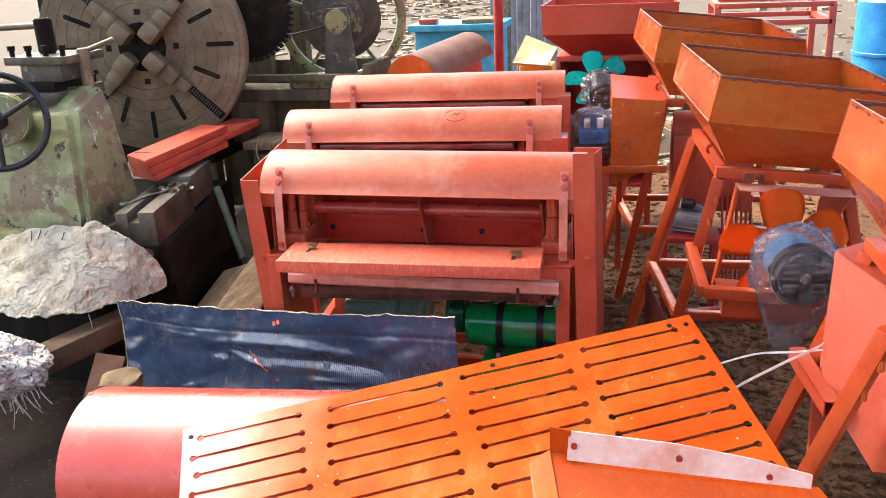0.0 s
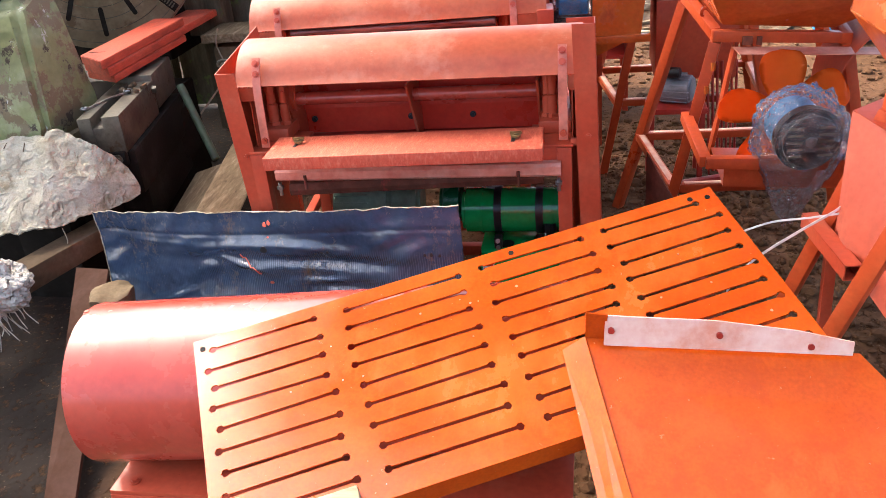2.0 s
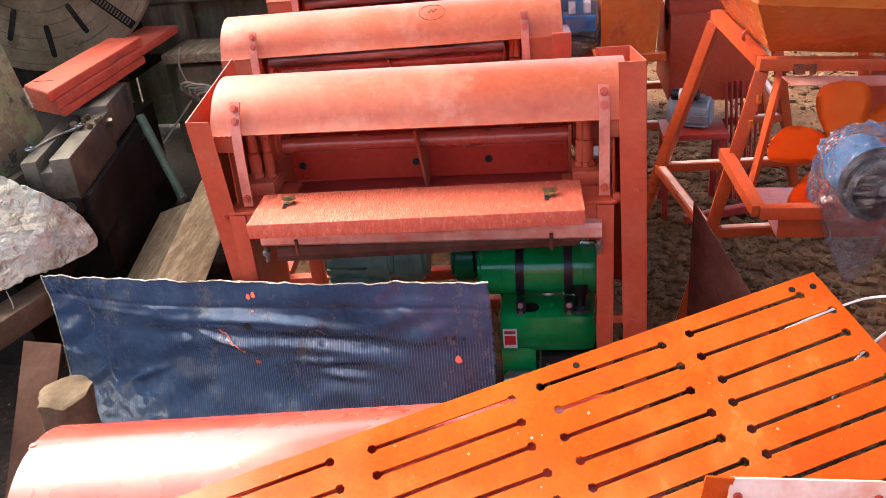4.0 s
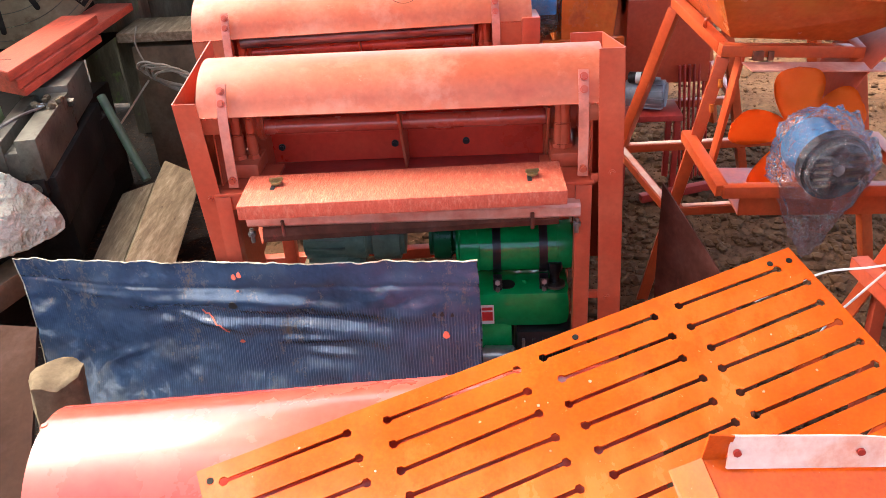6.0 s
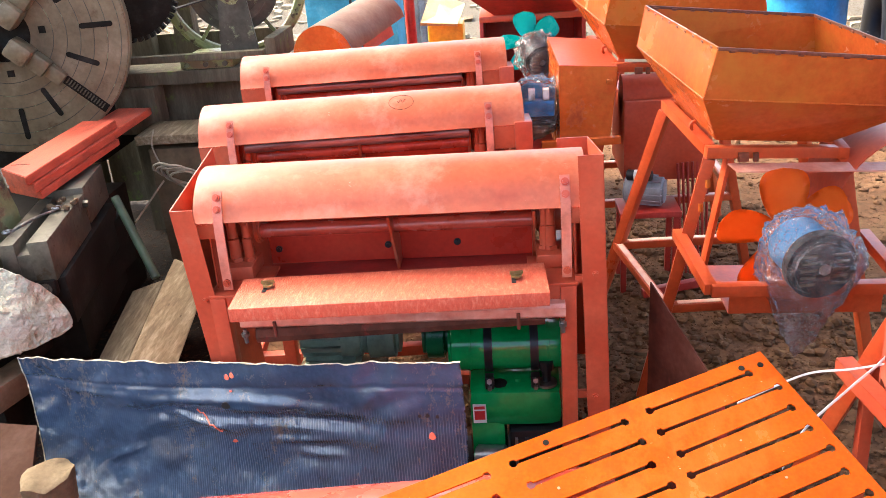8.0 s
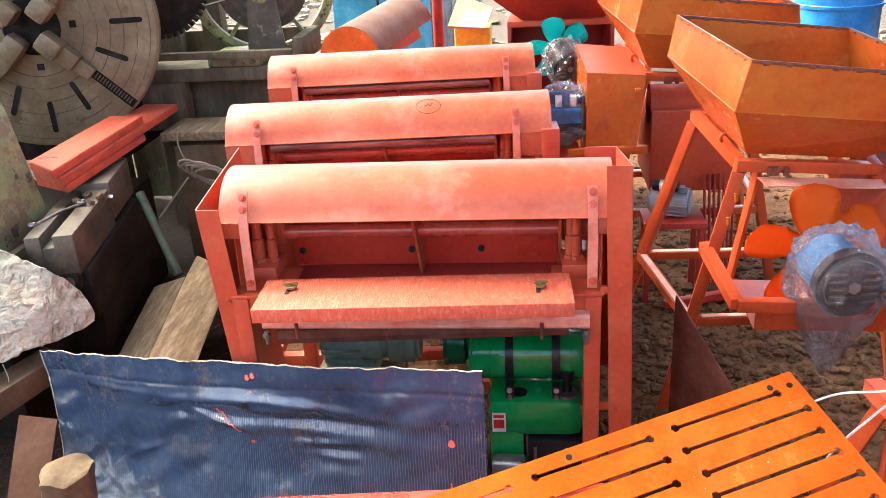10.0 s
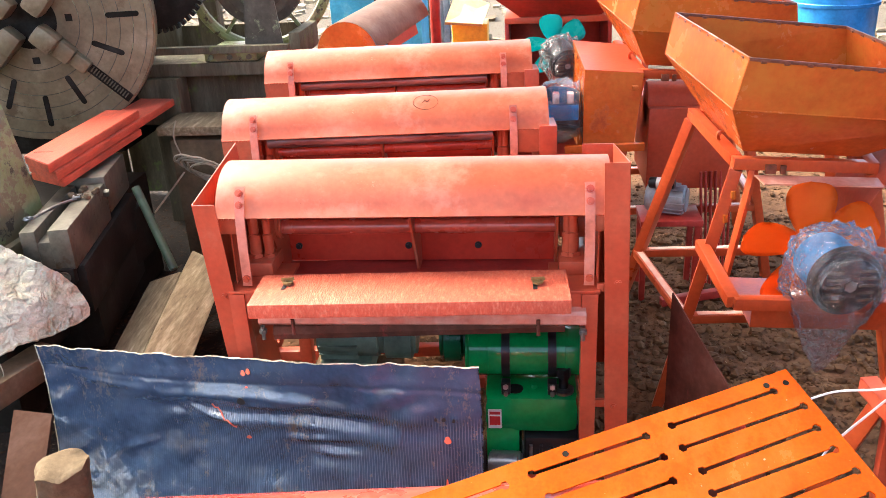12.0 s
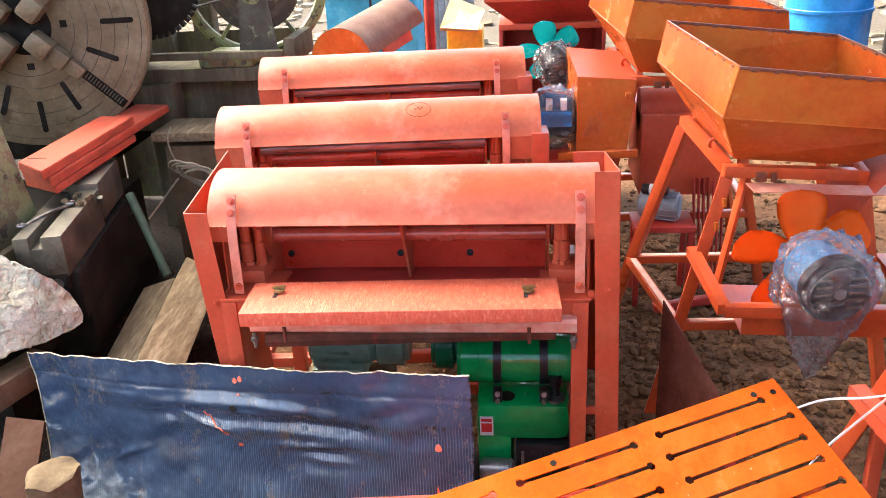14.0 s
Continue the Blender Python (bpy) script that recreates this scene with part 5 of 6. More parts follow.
def near_panels():
    t = thing("discharge_box", (1.2, 1.5, 0), "red sheet discharge box with an angle-iron leg and open tube", "machine")
    A = V((1.139, 1.57, 0.902))
    part("front", plate([A, (1.26, 1.33, 0.86), (1.26, 1.22, 0.50), (1.192, 1.22, 0.50), (1.124, 1.40, 0.58), (1.117, 1.5, 0.63)], 0.004), RED, t)
    part("side", plate([(1.26, 1.33, 0.86), (1.26, 1.22, 0.50), (1.7, 1.45, 0.5), (1.7, 1.5, 0.88)], 0.004), RED, t)
    part("top", plate([A, (1.26, 1.33, 0.86), (1.7, 1.5, 0.88), (1.5, 1.85, 0.93)], 0.004), RED, t)
    part("back", plate([A, (1.5, 1.85, 0.93), (1.5, 1.85, 0.5), (1.117, 1.5, 0.55)], 0.004), RED, t)
    tb = bmesh.new()
    p0, p1 = V((1.118, 1.33, 0.59)), V((1.082, 1.62, 0.59))
    m, L = axes(p0, p1)
    for sx, sy, ww, hh in ((-1, 0, 0.003, 0.04), (1, 0, 0.003, 0.04), (0, -1, 0.04, 0.003), (0, 1, 0.04, 0.003)):
        box((sx * 0.0185 - ww / 2, sy * 0.0185 - hh / 2, 0), (sx * 0.0185 + ww / 2, sy * 0.0185 + hh / 2, L), 0, tb, m)
    part("tube", tb, RED, t, "open square steel tube")
    part("leg", beam((1.14, 1.6, 0.6), (1.16, 1.62, -0.02), 0.03, 0.03), RED, t)
    part("leg", beam((1.45, 1.85, 0.6), (1.5, 1.95, -0.02), 0.04, 0.04), ORANGE, t)
    part("floor_bar", beam((0.99, 0.98, 0.25), (1.7, 0.95, 0.25), 0.04, 0.04), RED, t)
    # strap tied round the tube
    bm = strip(spline([(0.82, 1.22, 0.60), (0.886, 1.3, 0.635), (1.004, 1.4, 0.66), (1.117, 1.5, 0.674), (1.14, 1.54, 0.69)], 6), (0, 0.1, 1), 0.007, 0.0015)
    strip(spline([(0.8, 1.48, 0.58), (0.877, 1.5, 0.605), (0.968, 1.52, 0.629), (1.046, 1.5, 0.649), (1.13, 1.5, 0.662), (1.2, 1.5, 0.672)], 6), (0, 0.1, 1), 0.005, 0.0015, bm)
    solo("strap", bm, STRAP, "white plastic packing strap tied round a tube", "strap", smooth=50)


near_panels()

# tilted dark red plate between the machines
solo("steel_plate", plate([(0.687, 2.0, 0.641), (0.8, 1.77, 0.49), (0.88, 1.607, 0.31), (0.89, 1.587, -0.02), (0.687, 2.0, -0.02)], 0.004), BROWN, "dark rusty red steel plate leaning between machines", "plate")


# ---- lathe ----
def lathe():
    t = thing("lathe", (-1.8, 3.2, 0), "large old lathe with faceplate, worn green carriage and greasy bed, colour darkened for shade", "lathe")
    d = V((0.2, -0.98, 0)).normalized()
    C = V((-1.995, 3.617, 1.23))
    R = 0.565
    fp = part("faceplate", rod(C + d * -0.07, C, R, 96, bev=0.008), IRON, t, "worn steel faceplate with slots and four jaws")
    m, _ = axes(C, C + d)
    part("bore", rod(C - d * 0.02, C + d * 0.004, 0.13, 40), DARKIRON, fp)
    for k in range(1, 7):
        rr = 0.17 + 0.06 * k
        bm = bmesh.new()
        tube([m @ V((rr * math.cos(a), rr * math.sin(a), 0.0)) for a in [2 * math.pi * j / 72 for j in range(73)]], 0.0018, seg=5, bm=bm)
        part("turned_groove", bm, PULLEY, fp)
    for q in range(4):
        a0 = radians(45 + 90 * q)
        rot = m @ Matrix.Rotation(a0, 4, "Z")
        part("jaw_slot", box((0.14, -0.022, 0.0), (0.555, 0.022, 0.003), 0, None, rot), DARKIRON, fp)
        bm = box((0.06, -0.048, 0.0), (0.17, 0.048, 0.11), 0.024, None, rot)
        box((0.165, -0.042, 0.0), (0.25, 0.042, 0.075), 0.016, bm, rot)
        box((0.25, -0.032, 0.0), (0.33, 0.032, 0.05), 0.008, bm, rot)
        part("jaw", bm, IRON, fp, "stepped chuck jaw")
        for k in range(14):
            part("screw_thread", box((0.34 + 0.0145 * k, -0.012, 0.002), (0.346 + 0.0145 * k, 0.016, 0.007), 0, None, rot), BLOCK, fp)
        for off, r0, r1 in ((-21, 0.29, 0.44), (21, 0.29, 0.44), (45, 0.35, 0.5)):
            rr = m @ Matrix.Rotation(a0 + radians(off), 4, "Z")
            bm = box((r0 + 0.012, -0.0125, 0), (r1 - 0.012, 0.0125, 0.003), 0, None, rr)
            for e in (r0 + 0.012, r1 - 0.012):
                rod(rr @ V((e, 0, 0)), rr @ V((e, 0, 0.0031)), 0.0125, 16, bm)
            part("slot", bm, DARKIRON, fp)
        rr = m @ Matrix.Rotation(a0 + radians(45), 4, "Z")
        part("square_hole", box((0.17, -0.016, 0), (0.20, 0.016, 0.003), 0, None, rr), DARKIRON, fp)
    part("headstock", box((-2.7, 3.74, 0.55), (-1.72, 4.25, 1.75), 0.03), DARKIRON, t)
    # gear behind the faceplate
    g = V((-1.53, 3.95, 1.36))
    gr = part("gear", rod(g, g - d * 0.06, 0.24, 48), DARKIRON, t)
    mm, _ = axes(g, g - d)
    for k in range(48):
        part("gear_tooth", box((0.235, -0.008, 0), (0.262, 0.008, 0.06), 0, None, mm @ Matrix.Rotation(2 * math.pi * k / 48, 4, "Z")), DARKIRON, gr)
    # bed, its shade put into the near-black iron
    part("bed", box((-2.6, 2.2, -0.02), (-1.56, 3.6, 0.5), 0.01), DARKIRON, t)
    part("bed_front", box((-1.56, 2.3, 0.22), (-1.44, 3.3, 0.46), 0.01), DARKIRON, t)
    part("sill", beam((-1.62, 1.6, 0.25), (-1.40, 2.3, 0.25), 0.11, 0.09, 0.01), CRATE, t)
    # slotted block
    dd = V((-0.2, 0.98, 0.0)).normalized()
    b0 = V((-1.387, 2.403, 0.605))
    m2b, _ = axes(b0, b0 + dd)
    sb = part("slotted_block", box((-0.078, -0.08, 0.002), (0.078, 0.03, 0.50), 0.004, None, m2b), BLOCK, t, "grey T-slotted steel block")
    part("slot_bar", box((-0.083, -0.078, -0.002), (-0.012, 0.075, 0.50), 0.005, None, m2b), BLOCK, sb)
    part("slot_bar", box((0.03, -0.078, -0.002), (0.083, 0.075, 0.50), 0.005, None, m2b), BLOCK, sb)
    cp = part("clamp_plate", box((-0.075, -0.13, -0.016), (0.06, -0.07, 0.02), 0.006, None, m2b), DARKIRON, sb)
    part("bolt_head", rod(m2b @ V((-0.04, -0.1, -0.016)), m2b @ V((-0.04, -0.1, -0.03)), 0.014, 6, rod(m2b @ V((-0.04, -0.1, -0.016)), m2b @ V((-0.04, -0.1, -0.02)), 0.022, 18)), BLOCK, sb)
    part("bolt_head", rod(m2b @ V((-0.083, 0.04, 0.47)), m2b @ V((-0.105, 0.04, 0.47)), 0.017, 6), BLOCK, sb)
    part("block_rear", box((-0.085, -0.06, 0.505), (0.1, 0.1, 0.84), 0.012, None, m2b), BLOCK, t)
    part("block_rear_bar", box((0.02, 0.09, 0.505), (0.1, 0.125, 0.84), 0.006, None, m2b), BLOCK, t)
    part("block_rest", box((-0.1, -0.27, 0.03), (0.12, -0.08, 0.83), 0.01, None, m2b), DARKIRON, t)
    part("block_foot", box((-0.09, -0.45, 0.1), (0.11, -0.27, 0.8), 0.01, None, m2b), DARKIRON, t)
    # carriage
    bot = [V((-1.62, 2.40, 0.5)), V((-1.585, 2.77, 0.5)), V((-2.6, 2.9, 0.5)), V((-2.6, 2.5, 0.5))]
    lip = [V((-1.61, 2.39, 0.66)), V((-1.58, 2.77, 0.66)), V((-2.6, 2.9, 0.66)), V((-2.6, 2.49, 0.66))]
    sho = [V((-1.655, 2.47, 0.98)), V((-1.62, 2.73, 1.10)), V((-2.6, 2.84, 1.1)), V((-2.6, 2.54, 1.0))]
    top = [V((-1.70, 2.54, 1.09)), V((-1.645, 2.70, 1.18)), V((-2.6, 2.80, 1.14)), V((-2.6, 2.60, 1.1))]
    bm = bmesh.new()
    rings = [[bm.verts.new(p) for p in r] for r in (bot, lip, sho, top)]
    for a, b in zip(rings, rings[1:]):
        for k in range(4):
            bm.faces.new((a[k], a[(k + 1) % 4], b[(k + 1) % 4], b[k]))
    bm.faces.new(rings[0][::-1])
    bm.faces.new(rings[-1])
    bmesh.ops.bevel(bm, geom=bm.edges[:], offset=0.03, segments=4, affect="EDGES")
    bmesh.ops.triangulate(bm, faces=bm.faces[:])
    bmesh.ops.subdivide_edges(bm, edges=[e for e in bm.edges if e.calc_length() > 0.06], cuts=5, use_grid_fill=True)
    for v in bm.verts:
        v.co += V((noise.noise(v.co * 9), noise.noise(v.co * 9 + V((5, 0, 0))), noise.noise(v.co * 9 + V((0, 5, 0))))) * 0.006
    ca = part("carriage", bm, CASTGREEN, t, "casting with flaking pale green paint")
    part("carriage_foot", box((-2.6, 2.36, 0.5), (-1.575, 2.82, 0.585), 0.012), CASTGREEN, t)
    # hand wheel
    w0 = V((-1.87, 2.3, 1.08))
    wd = V((0.5, -0.85, 0.1)).normalized()
    wm, _ = axes(w0, w0 + wd)
    hw = part("handwheel", tube([wm @ V((0.19 * math.cos(a), 0.19 * math.sin(a), 0)) for a in [2 * math.pi * k / 48 for k in range(49)]], 0.014, seg=10), BLACK, t, "black iron handwheel")
    part("hub", rod(w0 - wd * 0.22, w0 + wd * 0.01, 0.035, 20), DARKIRON, hw)
    part("backing_disc", rod(w0 - wd * 0.2, w0 - wd * 0.06, 0.11, 30, bev=0.01), CASTGREEN, t)
    for k in range(3):
        a = 2 * math.pi * k / 3 + 0.5
        part("spoke", rod(w0, wm @ V((0.19 * math.cos(a), 0.19 * math.sin(a), 0)), 0.011, 10), BLACK, hw)
    # tool post
    tp = part("tool_post", box((-2.12, 2.60, 1.15), (-1.8, 2.90, 1.19), 0.006), DARKIRON, t)
    part("tool_block", box((-1.97, 2.62, 1.19), (-1.77, 2.84, 1.265), 0.006), PULLEY, tp)
    part("tool_plate", box((-2.02, 2.59, 1.265), (-1.72, 2.87, 1.3), 0.006), BLOCK, tp)
    part("clamp_post", rod((-1.9, 2.73, 1.3), (-1.9, 2.73, 1.45), 0.038, 20, bev=0.006), DARKIRON, tp)
    part("lever", rod((-1.9, 2.73, 1.42), (-2.35, 2.68, 1.41), 0.014, 12), IRON, tp)
    for k in range(4):
        x = -1.995 + 0.083 * k
        part("set_screw", rod((x, 2.62, 1.3), (x, 2.62, 1.335), 0.011, 6, rod((x, 2.62, 1.325), (x, 2.62, 1.345), 0.016, 6)), DARKIRON, tp)
    part("clamp_lever", rod((-1.72, 2.72, 1.305), (-1.60, 2.78, 1.35), 0.011, 12, rod((-1.72, 2.72, 1.14), (-1.72, 2.72, 1.32), 0.026, 16, bev=0.004)), IRON, t)
    part("top_slide", box((-2.15, 2.55, 1.1), (-1.78, 2.92, 1.15), 0.006), BLOCK, t)
    return t


lathe()


def flywheel():
    t = thing("belt_drive", (-1.15, 4.4, 0), "old belt drive with spoked wheel and stepped pulley on timber bearers", "machine")
    d = V((0.25, -0.97, 0)).normalized()
    c = V((-1.14, 4.45, 1.30))
    m, _ = axes(c, c + d)
    ring = [m @ V((0.36 * math.cos(a), 0.36 * math.sin(a), 0)) for a in [2 * math.pi * k / 56 for k in range(57)]]
    part("wheel_rim", tube(ring, 0.03, seg=10), CASTGREEN, t, "flaking pale green wheel rim")
    for k in range(5):
        a = 2 * math.pi * k / 5 + 0.3
        part("spoke", beam(c, m @ V((0.35 * math.cos(a), 0.35 * math.sin(a), 0)), 0.05, 0.02, 0.004), CASTGREEN, t)
    for k, r in enumerate((0.24, 0.19, 0.145, 0.1)):
        part("pulley", rod(c + d * (0.05 + 0.05 * k), c + d * (0.1 + 0.05 * k), r, 40, bev=0.008), PULLEY, t)
    part("shaft", rod(c - d * 0.1, c + d * 0.34, 0.025, 16), IRON, t)
    q = c + d * 0.3
    part("bearing_post", plate([q + V((-0.06, 0, 0.07)), q + V((0.06, 0, 0.07)), q + V((0.1, 0, -0.3)), q + V((-0.1, 0, -0.3))], 0.07, n=d), PULLEY, t)
    part("bearing_cap", rod(q - d * 0.05, q + d * 0.05, 0.07, 24, bev=0.01), CASTGREEN, t)
    part("base_plate", box((-1.36, 4.06, 0.93), (-1.08, 4.36, 0.985), 0.012), CASTGREEN, t)
    part("bearer", box((-1.9, 4.05, 0.86), (-0.86, 4.3, 0.93), 0.01), GREYWOOD, t)
    part("side_frame", box((-0.92, 4.1, 0.93), (-0.86, 4.5, 1.06), 0.01), GREYWOOD, t)
    part("plinth", box((-1.75, 4.2, 0.0), (-0.9, 4.6, 0.86), 0.015), GREYWOOD, t)
    for x0, x1 in ((-1.95, -1.72), (-1.58, -1.46), (-2.5, -2.2)):
        part("upright", box((x0, 4.62, 0.0), (x1, 4.72, 2.3), 0.01), GREYWOOD, t)
    part("back_board", box((-2.2, 4.73, 0.0), (-1.0, 4.76, 1.02), 0.006), GREYWOOD, t)
    part("cross_timber", box((-1.85, 4.0, 0.62), (-1.5, 4.14, 0.86), 0.012), GREYWOOD, t)
    for x in (-1.32, -1.22, -1.12):
        part("bolt_head", rod((x, 4.055, 0.955), (x, 4.04, 0.955), 0.014, 6), PULLEY, t)
    part("rail", beam((-1.9, 4.02, 1.0), (-0.9, 4.02, 1.0), 0.05, 0.035), GREYWOOD, t)
    part("belt", beam((-1.6, 3.95, 1.18), (-1.15, 4.22, 1.27), 0.05, 0.006, 0.001), BLACK, t)
    part("belt", beam((-1.6, 3.95, 1.52), (-1.15, 4.22, 1.46), 0.05, 0.006, 0.001), BLACK, t)


flywheel()


def loose_left():
    # red bars stacked across the bed
    def bar(y0, y1, z, x0, x1, skew, label, thick=0.035):
        bm = bmesh.new()
        r = bmesh.ops.create_cube(bm, size=1)
        for v in r["verts"]:
            x = x0 if v.co.x < 0 else x1
            y = (y0 + (skew if v.co.x < 0 else 0)) if v.co.y < 0 else y1 + (0.02 if v.co.x < 0 else 0)
            v.co = V((x, y, z if v.co.z > 0 else z - thick))
        bmesh.ops.bevel(bm, geom=bm.edges[:], offset=0.003, segments=2, affect="EDGES")
        return solo("red_bar", bm, REDWOOD, label, "bar", group="stack of red bars")
    top_bar = bar(2.70, 3.51, 0.825, -1.662, -1.495, 0.125, "top red painted wooden bar with a slot")
    part("saw_slot", box((-1.645, 2.865, 0.8245), (-1.565, 2.872, 0.8255), 0), DARKIRON, top_bar)
    bar(2.72, 3.885, 0.788, -1.665, -1.482, 0.12, "longest red painted wooden bar, second in the stack")
    bar(2.74, 3.46, 0.751, -1.66, -1.476, 0.1, "lowest red painted wooden bar in the stack", 0.03)
    # spanner and rusty scraps on the slotted block
    sp = [V((-1.50, 2.50, 0.685)), V((-1.475, 2.63, 0.688)), V((-1.425, 2.72, 0.69))]
    bm = strip(spline(sp, 4), (0.9, -0.3, 0), 0.014, 0.006)
    for p in (sp[0], sp[-1]):
        tube([p + V((0.006 + 0.014 * math.cos(a), 0.014 * math.sin(a), 0.003)) for a in [2 * math.pi * k / 12 + 0.6 for k in range(11)]], 0.005, seg=6, bm=bm)
    solo("spanner", bm, STEEL, "bright open-ended spanner lying on the slotted block", "spanner")
    rnd = random.Random(21)
    for k in range(9):
        p = V((-1.41 + rnd.uniform(-0.045, 0.045), 2.77 + rnd.uniform(-0.08, 0.06), 0.683))
        solo("rusty_nut", rod(p, p + V((rnd.uniform(-0.006, 0.006), rnd.uniform(-0.006, 0.006), 0.014)), rnd.uniform(0.009, 0.016), 6, bev=0.002), CRATE, "small rusty nut on the slotted block", "nut", group="rusty scraps")
    # crate board behind
    solo("crate", box((-1.45, 3.68, 0.0), (-0.88, 4.0, 0.63), 0.008), CRATE, "dark brown boarded crate with a pale timber edge", "crate")
    solo("timber", box((-1.5, 3.66, 0.655), (-0.87, 3.95, 0.70), 0.008), WOOD, "weathered timber beam on the crate", "timber")
    # rope coil
    rnd = random.Random(3)
    bm = bmesh.new()
    for k in range(5):
        c = V((-1.28 + 0.02 * k, 3.60, 0.52 - 0.012 * k))
        pts = [c + V((0.13 * math.cos(a) + rnd.uniform(-0.01, 0.01), -0.03 * math.sin(a), 0.055 * math.sin(a) - 0.04 * math.cos(a) + rnd.uniform(-0.008, 0.008))) for a in [2 * math.pi * j / 14 for j in range(15)]]
        tube(spline(pts, 3), 0.006, seg=6, bm=bm)
    tube(spline([(-1.18, 3.59, 0.47), (-1.12, 3.60, 0.36), (-1.1, 3.62, 0.2), (-1.13, 3.61, 0.16), (-1.09, 3.60, 0.28)], 6), 0.006, seg=6, bm=bm)
    tube(spline([(-1.36, 3.58, 0.5), (-1.42, 3.5, 0.42), (-1.46, 3.4, 0.36)], 6), 0.005, seg=6, bm=bm)
    tube(spline([(-1.36, 3.60, 0.55), (-1.4, 3.62, 0.66), (-1.38, 3.63, 0.74)], 6), 0.004, seg=6, bm=bm)
    solo("rope", bm, ROPE, "loosely coiled old wire rope on the crate", "rope", smooth=60)
    # planks in the gap
    solo("timber", beam((-1.01, 2.2, 0.16), (-1.10, 3.0, 0.24), 0.16, 0.16, 0.008, up=(0.65, 0, 1)), WOOD, "weathered square timber lying in the gap", "timber", group="loose timbers")
    solo("timber", beam((-1.17, 2.28, 0.13), (-1.25, 2.98, 0.2), 0.15, 0.07, 0.006, up=(-0.3, 0, 1)), WOOD, "grey weathered plank lying beside a timber", "timber", group="loose timbers")
    solo("pipe", rod((-1.335, 3.02, 0.62), (-1.16, 2.86, 0.32), 0.018, 16), PIPEGREEN, "dull green steel pipe leaning on the lathe", "pipe")
    solo("pipe", rod((-0.86, 2.3, 0.02), (-0.8, 2.62, 0.12), 0.022, 16), DGREEN, "green pipe end lying in rubble", "pipe")


loose_left()


def cloth(name, pts, mat, label, cat, amp, seed, thick=0.006, nu=48, nv=32, floor=None):
    """A rumpled sheet over a grid of rows of control points."""
    bm = bmesh.new()
    rows = [spline(r, max(1, nu // (len(r) - 1))) for r in pts]
    cols = list(zip(*rows))
    cols = [spline(c, max(1, nv // (len(c) - 1))) for c in cols]
    g = []
    for i, c in enumerate(cols):
        row = []
        for j, p in enumerate(c):
            q = p * 9
            n = V((noise.noise(q + V((seed, 0, 0))), noise.noise(q + V((0, seed, 0))), noise.noise(q + V((0, 0, seed)))))
            n2 = 1.3 * abs(noise.noise(p * 16 + V((seed, seed, 0)))) + 0.6 * abs(noise.noise(p * 40 + V((seed, 0, seed))))
            row.append(bm.verts.new(p + n * amp + V((0, 0, n2 * amp * 0.8))))
        g.append(row)
    for i in range(len(g) - 1):
        for j in range(len(g[0]) - 1):
            bm.faces.new((g[i][j], g[i + 1][j], g[i + 1][j + 1], g[i][j + 1]))
    bmesh.ops.recalc_face_normals(bm, faces=bm.faces[:])
    at = [[v.co.copy() for v in row] for row in g]
    bmesh.ops.solidify(bm, geom=bm.faces[:], thickness=thick)
    t = thing(name, (pts[-1][2][0], pts[-1][2][1], 0.33), label, cat)
    part("cloth", bm, mat, t, smooth=50)
    return t, at


sack, weave = cloth("sack", [
    [(-2.05, 2.36, 0.54), (-1.82, 2.34, 0.62), (-1.62, 2.33, 0.635), (-1.5, 2.33, 0.64), (-1.38, 2.33, 0.58), (-1.30, 2.40, 0.47)],
    [(-1.98, 2.25, 0.54), (-1.8, 2.24, 0.60), (-1.61, 2.26, 0.61), (-1.48, 2.29, 0.59), (-1.36, 2.33, 0.53), (-1.275, 2.39, 0.43)],
    [(-1.88, 2.1, 0.46), (-1.72, 2.12, 0.50), (-1.57, 2.15, 0.51), (-1.46, 2.21, 0.50), (-1.35, 2.29, 0.46), (-1.265, 2.37, 0.38)],
    [(-1.8, 2.01, 0.36), (-1.67, 2.0, 0.37), (-1.56, 2.01, 0.37), (-1.45, 2.10, 0.37), (-1.36, 2.23, 0.365), (-1.27, 2.36, 0.355)],
], SACK, "dirty white woven plastic sack draped over the lathe bed", "sack", 0.02, 3, nu=90, nv=60)
part("hem", tube([r[-1] + V((0, -0.002, 0)) for r in weave], 0.004, seg=6), SACK, sack, "stitched hem")
for a, b in ((20, 22), (24, 25), (27, 30), (33, 34)):
    p, q, r = weave[a][14], weave[b][15], weave[a][22]
    up = V((0.02, -0.05, 0.09)).normalized() * 0.004
    part("print_bar", tube([p + up, p.lerp(r, 0.5) + up, r + up], 0.002, seg=5), CRATE, sack, "faded dark print")
part("loose_thread", tube(spline([(-1.46, 2.1, 0.35), (-1.44, 2.08, 0.30), (-1.46, 2.07, 0.27), (-1.43, 2.06, 0.24), (-1.44, 2.05, 0.22)], 5), 0.0018, seg=5), SACK, sack)
solo("block", box((-1.75, 2.2, 0.0), (-1.5, 2.38, 0.40), 0.01), DARKIRON, "greasy iron block under the sack, colour darkened for shade", "block")


